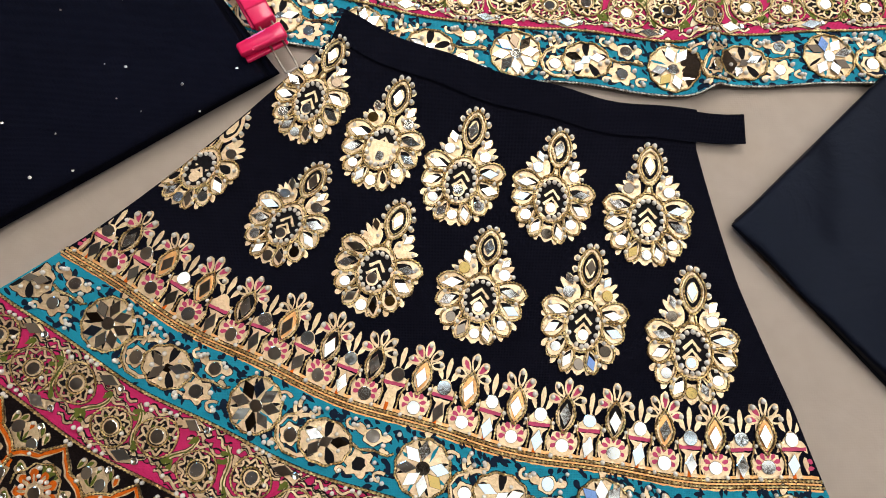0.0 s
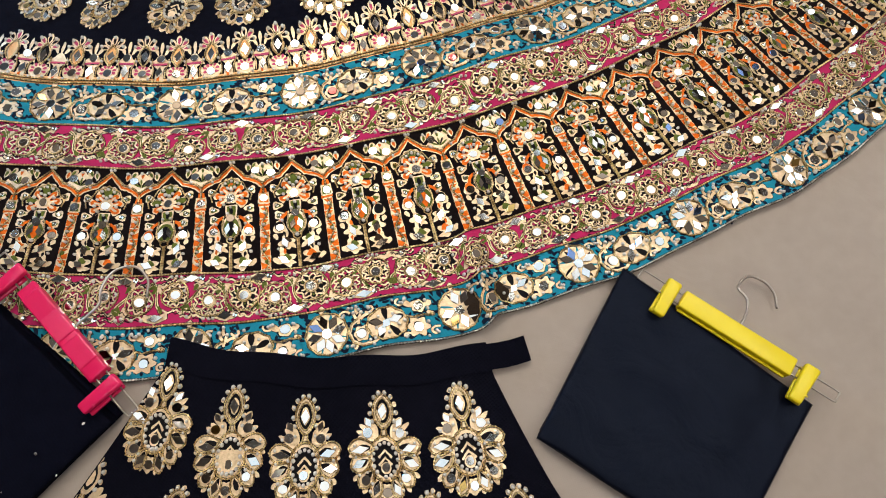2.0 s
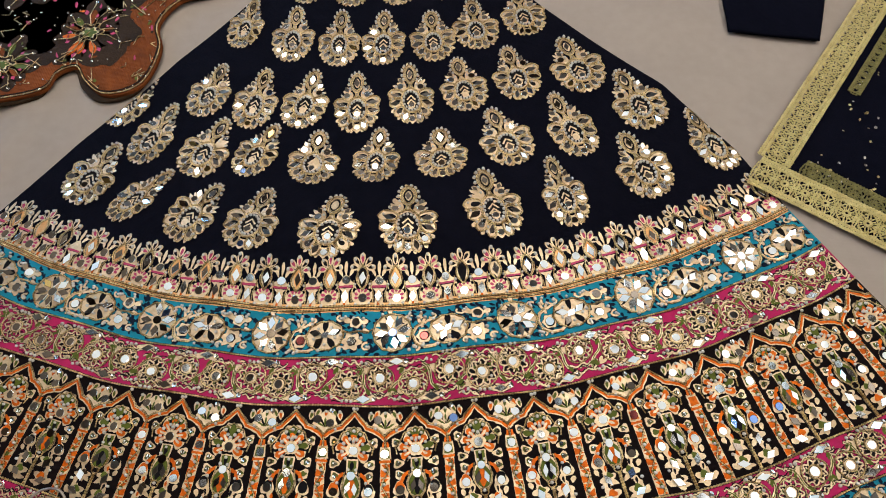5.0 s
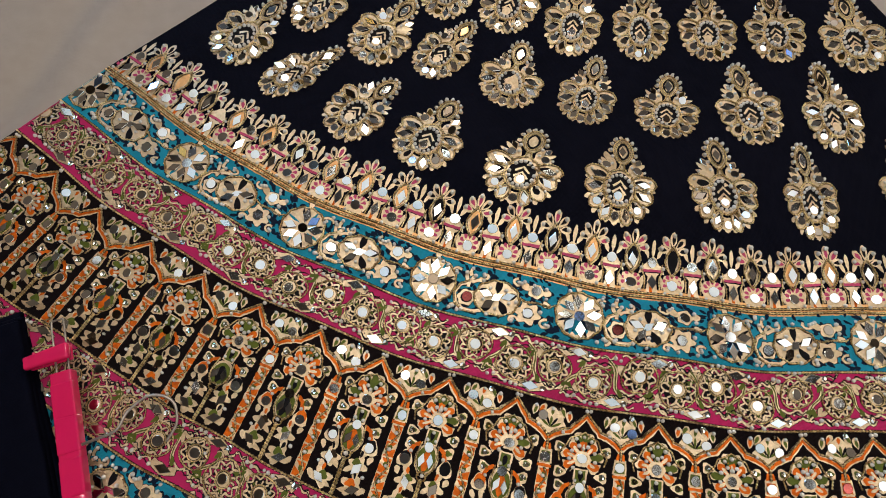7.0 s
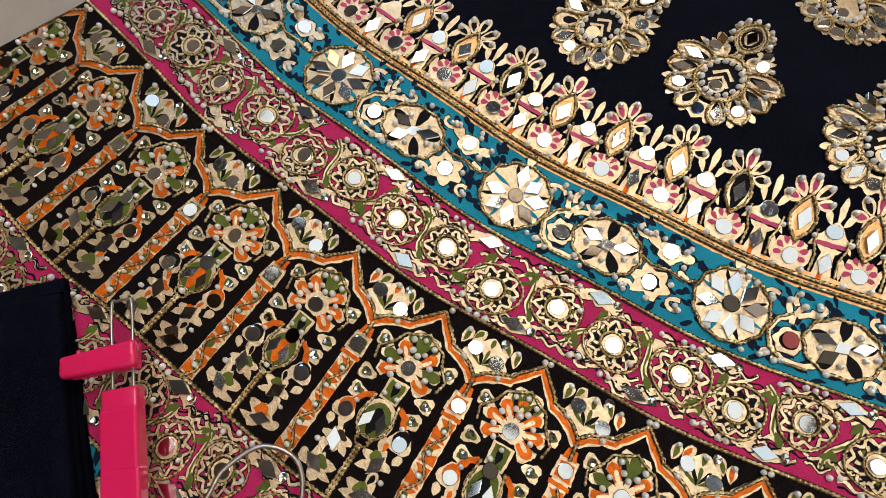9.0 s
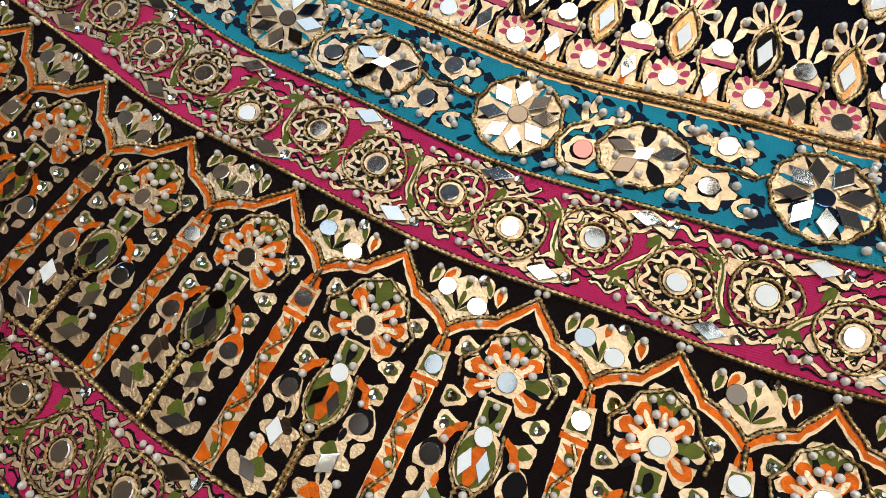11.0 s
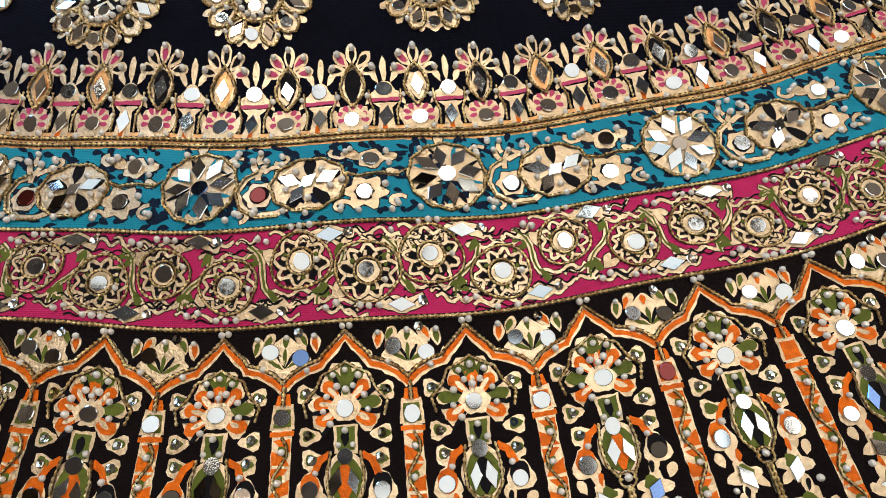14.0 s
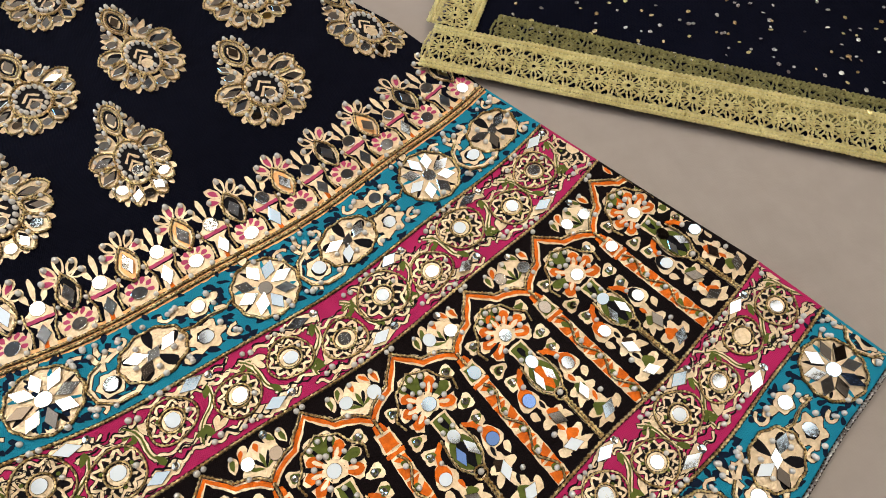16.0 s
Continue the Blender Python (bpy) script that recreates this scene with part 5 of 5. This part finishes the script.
def clip_hanger(label, mid, turn, bar_len, clip_at, plastic, z, hook, side, clip_len, part_name):
    """A skirt hanger lying flat: plastic bar, two sliding clips on a steel wire loop, and a hook."""
    thing = new("clip_hanger")
    thing.matrix_basis = pose(mid[0], mid[1], z, 0, 0, turn)
    tagged(thing, label, "hanger")
    bm = box_bm(bar_len, 0.030, 0.017, 0.0028, 3)
    for v in bm.verts:
        v.co.z += 0.0012 * math.cos(v.co.x / bar_len * math.pi)
    part("bar", bm, plastic, thing, part_name + " moulded plastic bar", True)
    if plastic is HOT_PINK:
        for x, roll in ((-0.055, 2.0), (-0.008, -1.5), (0.048, 1.2)):
            part("tape", box_bm(0.050, 0.0308, 0.0176, 0.0026, 3, pose(x, 0, 0.0010, roll, 1.2 * math.sin(x * 90), 0)), plastic, thing)
    part("rib", box_bm(bar_len * 0.96, 0.004, 0.004, 0.001, 2, pose(0, -0.0165, -0.004)), plastic, thing)
    for x in clip_at:
        d = 1 if x > 0 else -1
        jaw = box_bm(0.023, clip_len, 0.011, 0.0042, 3, pose(x, side * 0.015, 0.009))
        for v in jaw.verts:
            v.co.z += 0.15 * (v.co.y * side) * -0.35
            if v.co.y * side > 0.02:
                v.co.x = x + (v.co.x - x) * (0.62 if v.co.x * d > x * d else 1.0)
        cl = part("clip", jaw, plastic, thing, part_name + " sliding plastic clip", True)
        part("lower_jaw", box_bm(0.022, clip_len * 0.9, 0.006, 0.002, 2, pose(x, side * 0.015, -0.004)), plastic, cl)
        part("ridge", box_bm(0.020, 0.003, 0.0025, 0.0008, 2, pose(x, side * 0.030, 0.0115)), plastic, cl)
        e = x + d * 0.050
        wire("wire_loop", [(x - d * 0.030, 0.0085, 0.0), (x, 0.0085, 0.0), (e - d * 0.004, 0.0085, 0), (e, 0.004, 0), (e, -0.004, 0), (e - d * 0.004, -0.0085, 0), (x, -0.0085, 0), (x - d * 0.030, -0.0085, 0)], 0.0014, thing)
    inv = thing.matrix_basis.inverted()
    pts = [inv @ Vector((x, y, h)) for x, y, h in hook]
    wire("hook", pts, 0.0021, thing)
    return thing


folded_cloth("folded_satin_cloth", [(0.425, 0.558), (0.616, 0.328), (0.830, 0.479), (0.651, 0.762)], 0.018, SATIN, "folded plain black satin cloth clipped to a yellow hanger", "folded cloth", 5, bumpy=0.005)
clip_hanger("bright yellow plastic clip hanger with a steel hook", (0.7645, 0.6115), -53.0, 0.184, (-0.113, 0.113), YELLOW, 0.026,
            [(0.773, 0.617, 0.026), (0.795, 0.634, 0.025), (0.810, 0.655, 0.021), (0.809, 0.677, 0.016), (0.833, 0.689, 0.014), (0.855, 0.675, 0.011), (0.863, 0.653, 0.008), (0.857, 0.629, 0.006)], -1, 0.062, "yellow")

shawl = folded_cloth("folded_shawl", [(-0.142, 0.763), (-0.338, 1.058), (-1.006, 0.654), (-0.810, 0.364)], 0.018, NAVY, "folded navy-black shawl with a few tiny sequins, under a pink hanger", "folded cloth", 8, base=0.005)
clip_hanger("glossy pink plastic clip hanger with a steel hook", (-0.1955, 0.9150), -61.0, 0.192, (-0.122, 0.122), HOT_PINK, 0.031,
            [(-0.189, 0.906, 0.036), (-0.164, 0.923, 0.034), (-0.142, 0.941, 0.030), (-0.138, 0.967, 0.025), (-0.118, 0.993, 0.020), (-0.088, 0.993, 0.016), (-0.072, 0.967, 0.014), (-0.078, 0.939, 0.012)], -1, 0.064, "pink")


def sequin_scatter(name, parent, spots, z, rng, mats, size):
    """Tiny faceted discs lying about on a cloth."""
    verts, faces, slots = [], [], []
    for x, y in spots:
        base = len(verts)
        r, t1, t2 = size * rng.uniform(0.6, 1.2), rng.gauss(0, 0.22), rng.gauss(0, 0.22)
        for k in range(6):
            a = math.pi * k / 3 + rng.uniform(0, 0.4)
            dx, dy = r * math.cos(a), r * math.sin(a)
            verts.append((x + dx, y + dy, z + 0.0015 + dx * t1 + dy * t2))
        verts.append((x, y, z + 0.0022))
        m = rng.randrange(len(mats))
        for k in range(6):
            faces.append((base + k, base + (k + 1) % 6, base + 6))
            slots.append(m)
    return tagged(mesh_object(name, verts, faces, mats, parent, slots, label="scattered tiny metallic sequins"), kind="stuff")


rng3 = random.Random(31)
spots = []
for i in range(42):
    u, v = rng3.random(), rng3.random()
    spots.append((-0.152 - 0.200 * u - 0.668 * v * 0.95, 0.752 + 0.298 * u - 0.405 * v * 0.95))
sequin_scatter("sequin_work", shawl, spots, 0.0235, rng3, [SILVER, PEARL], 0.0019)


# gold-laced shawl
def lace_strip(parent, start, way, across, length, width, z, mat, rng, name="lace_trim", unit=0.040):
    """Crocheted metallic lace: two braided edges and a row of eight-rayed rosettes."""
    e, f = np.array(way) / np.linalg.norm(way), np.array(across) / np.linalg.norm(across)
    o = np.array(start, float)

    def place(u, v, dz=0.0):
        p = o + e * u + f * v
        return p[0], p[1], z + dz + 0.0012 * noise.noise((p[0] * 20, p[1] * 20, 4))
    cords = []
    for lo, hi in ((0.000, 0.17), (0.83, 1.0)):
        a, b = lo * width, hi * width
        n = int(length / 0.0052)
        for ph in (0, 1):
            cords.append(([np.array((length * k / n, a if (k + ph) % 2 else b)) for k in range(n + 1)], 0.0017, mat))
        for q in (a, b):
            cords.append(([np.array((length * k / 40, q)) for k in range(41)], 0.0015, mat))
    m = int(length / unit)
    for k in range(m):
        cx, cy, rr = unit * (k + 0.5), width * 0.5, width * 0.30
        for j in range(8):
            a = math.pi * j / 4 + 0.2
            for d in (-0.24, 0.24):
                cords.append(([np.array((cx + 0.12 * rr * math.cos(a), cy + 0.12 * rr * math.sin(a))), np.array((cx + 0.6 * rr * math.cos(a + d), cy + 0.6 * rr * math.sin(a + d))), np.array((cx + 1.12 * rr * math.cos(a + d * 0.3), cy + 1.12 * rr * math.sin(a + d * 0.3)))], 0.0014, mat))
        for d in (-0.0016, 0.0016):
            cords.append(([np.array((unit * k + d, width * 0.17)), np.array((unit * k + d * 2.5, width * 0.5)), np.array((unit * k + d, width * 0.83))], 0.0014, mat))
        for q in (0.26, 0.74):
            cords.append(([np.array((unit * k, width * 0.5)), np.array((unit * (k + 0.25), width * q)), np.array((unit * (k + 0.5), width * (0.17 if q < 0.5 else 0.83)))], 0.0013, mat))
            cords.append(([np.array((unit * (k + 0.5), width * (0.17 if q < 0.5 else 0.83))), np.array((unit * (k + 0.75), width * q)), np.array((unit * (k + 1), width * 0.5))], 0.0013, mat))
    v, fc, mats, slots = cord_mesh(cords, place, rng, 0.0030)
    return mesh_object(name, v, fc, mats, parent, slots)


E1, E2, CORNER = (0.795, -0.607), (0.640, 0.768), (1.151, 1.506)


def along_shawl(a, b):
    return CORNER[0] + E1[0] * a + E2[0] * b, CORNER[1] + E1[1] * a + E2[1] * b


laced = folded_cloth("laced_shawl", [along_shawl(0.004, 0.004), along_shawl(1.05, 0.004), along_shawl(1.05, 0.95), along_shawl(0.004, 0.95)], 0.006, NAVY, "folded sheer navy-black sequinned shawl edged with pale gold lace", "shawl", 14, base=0.001, layers=2, bumpy=0.001)
tagged(lace_strip(laced, along_shawl(0.0, 0.0), E1, E2, 1.04, 0.072, 0.0085, LACE, rng3), "pale gold crocheted lace trim")
tagged(lace_strip(laced, along_shawl(0.052, 0.074), E2, (-E1[0], -E1[1]), 0.86, 0.064, 0.0105, LACE, rng3), "pale gold crocheted lace trim")
tagged(lace_strip(laced, along_shawl(0.075, 0.062), (E1[0] - E2[0] * 0.035, E1[1] - E2[1] * 0.035), E2, 0.95, 0.052, 0.0066, LACE_UNDER, rng3), "dull gold lace showing through sheer cloth")
tagged(lace_strip(laced, along_shawl(0.094, 0.330), E2, (-E1[0], -E1[1]), 0.57, 0.024, 0.0072, LACE_UNDER, rng3), "dull gold lace showing through sheer cloth")
spots = []
while len(spots) < 700:
    a, b = rng3.uniform(0.08, 1.0), 0.10 + 0.8 * rng3.random() ** 1.4
    spots.append(along_shawl(a, b))
sequin_scatter("sequin_work", laced, spots, 0.0075, rng3, [GOLD, SILVER, SILVER, PEARL, LACE], 0.0030)

folded_cloth("folded_dark_cloth", [(1.215, 1.905), (1.405, 1.862), (1.560, 2.250), (1.260, 2.350)], 0.012, NAVY, "folded plain navy-black cloth lying behind the laced shawl", "folded cloth", 21, n=30, layers=2)


# rust blouse
def outline_slab(name, outline, z0, z1, mat, parent, rim, label=""):
    pts = spline(list(outline) + [outline[0]], 6)[:-1]
    bm = bmesh.new()
    lower = [bm.verts.new((p[0], p[1], z0)) for p in pts]
    f = bm.faces.new(lower)
    if f.normal.z < 0:
        f.normal_flip()
    top = bmesh.ops.extrude_face_region(bm, geom=[f])
    moved = [g for g in top["geom"] if isinstance(g, bmesh.types.BMVert)]
    bmesh.ops.translate(bm, vec=(0, 0, z1 - z0), verts=moved)
    bm.normal_update()
    edges = [e for e in bm.edges if all(v in set(moved) for v in e.verts)]
    bmesh.ops.bevel(bm, geom=edges, offset=rim, segments=3, profile=0.6, affect="EDGES")
    bmesh.ops.recalc_face_normals(bm, faces=bm.faces)
    return part(name, bm, mat, parent, label)


def inside(x, y, ring):
    odd = False
    for a, b in zip(ring, ring[1:]):
        if (a[1] > y) != (b[1] > y) and x < a[0] + (y - a[1]) / (b[1] - a[1]) * (b[0] - a[0]):
            odd = not odd
    return odd


BLOUSE = [(-0.717, 1.809), (-0.482, 1.819), (-0.342, 1.841), (-0.315, 1.891), (-0.272, 1.907), (-0.24, 1.861), (-0.195, 1.822), (-0.137, 1.825), (-0.099, 1.861), (-0.083, 1.949), (-0.101, 2.029), (-0.059, 2.104), (0.033, 2.144), (0.063, 2.319), (-0.097, 2.479), (-0.717, 2.479)]
blouse = new("embroidered_blouse")
tagged(blouse, "rust-orange embroidered blouse with brown flowers and sequinned edges", "blouse")
outline_slab("lining", [(x - 0.012, y - 0.010 if y < 1.9 else y) for x, y in BLOUSE], 0.0, 0.006, BROWN_INK, blouse, 0.0025, "dark brown under layer")
outline_slab("front", BLOUSE, 0.006, 0.014, RUST, blouse, 0.0035, "rust-orange cloth front")
flat = lambda u, v, dz=0.0: (u, v, 0.0140 + dz)
bl = Stitch("floral_embroidery", "brown, olive and orange floral embroidery")
edge = spline(BLOUSE + BLOUSE[:1], 6)
for off, m in ((0.985, OLD_GOLD), (0.965, UMBER)):
    bl.cord([(-0.33 + (p[0] + 0.33) * off, 2.13 + (p[1] - 2.13) * off) for p in edge], 0.0014, m)
for k in range(0, len(edge), 2):
    x, y = -0.33 + (edge[k][0] + 0.33) * 0.975, 2.13 + (edge[k][1] - 2.13) * 0.975
    bl.sequin(x, y, 0.0030)
for k, off in enumerate((0.74, 0.60)):
    bl.patch([(-0.36 + (p[0] + 0.36) * (off + 0.09 * noise.noise((p[0] * 16, p[1] * 16, k))), 2.15 + (p[1] - 2.15) * (off + 0.09 * noise.noise((p[0] * 16, p[1] * 16, k + 7)))) for p in edge[:-1]], BROWN_INK, 0)
for cx, cy, sc in ((-0.265, 2.015, 1.0), (-0.45, 1.93, 0.9), (-0.12, 2.24, 0.8), (-0.46, 2.22, 1.0)):
    for k in range(11):
        a = 33 * k + rng3.uniform(-12, 12)
        c, sn = math.cos(radians(a)), math.sin(radians(a))
        g = sc * rng3.uniform(0.7, 1.2)
        bl.leaf(cx + 0.012 * sc * c, cy + 0.012 * sc * sn, 0.088 * g, 0.046 * g, a, BROWN_INK, 0)
        bl.leaf(cx + 0.026 * sc * c, cy + 0.026 * sc * sn, 0.044 * g, 0.016 * g, a + rng3.uniform(-15, 15), rng3.choice((OLIVE, ORANGE, RUST, BROWN_INK)), 1)
        bl.cord([(cx + 0.02 * c, cy + 0.02 * sn), (cx + 0.05 * g * math.cos(radians(a + 9)), cy + 0.05 * g * math.sin(radians(a + 9))), (cx + 0.085 * g * c, cy + 0.085 * g * sn)], 0.0010, OLD_GOLD)
        bl.sequin(cx + 0.090 * g * c, cy + 0.090 * g * sn, 0.0036)
        bl.patch([(cx + 0.062 * g * math.cos(radians(a + 16 + q)) * f, cy + 0.062 * g * math.sin(radians(a + 16 + q)) * f) for q, f in ((-5, 1), (0, 1.13), (5, 1), (0, 0.88))], ROSE, 2)
    bl.blob(cx, cy, 0.020 * sc, 0.017 * sc, OLD_GOLD, 2, 6, 0.25)
    bl.blob(cx, cy, 0.015 * sc, 0.013 * sc, OLIVE, 3, 5, 0.25)
    bl.ring(cx, cy, 0.030 * sc, 0.027 * sc, 0.0011, OLD_GOLD, 6, 0.2, 0, 30)
for k in range(420):
    x, y = rng3.uniform(-0.62, 0.0), rng3.uniform(1.84, 2.40)
    if k % 3 == 0:
        bl.leaf(x, y, rng3.uniform(0.008, 0.022), rng3.uniform(0.004, 0.009), rng3.uniform(0, 360), rng3.choice((BROWN_INK, RUST, ROSE, OLIVE, ORANGE)), 1)
    elif k % 3 == 1:
        bl.sequin(x, y, rng3.uniform(0.0018, 0.0030))
    else:
        bl.cord([(x, y), (x + rng3.uniform(-0.02, 0.02), y + rng3.uniform(-0.02, 0.02)), (x + rng3.uniform(-0.03, 0.03), y + rng3.uniform(-0.03, 0.03))], 0.0009, OLD_GOLD)
bl.mirrors = [q for q in bl.mirrors if inside(q[0], q[1], edge)]
bl.cords = bl.cords[:2] + [q for q in bl.cords[2:] if all(inside(p[0], p[1], edge) for p in q[0])]
bl.patches = [(p, m, min(5, n + (len(p) < 60))) for p, m, n in bl.patches]
bl.patches = [q for q in bl.patches if all(inside(p[0], p[1], edge) for p in q[0])]
sew(bl, flat, blouse, rng3)
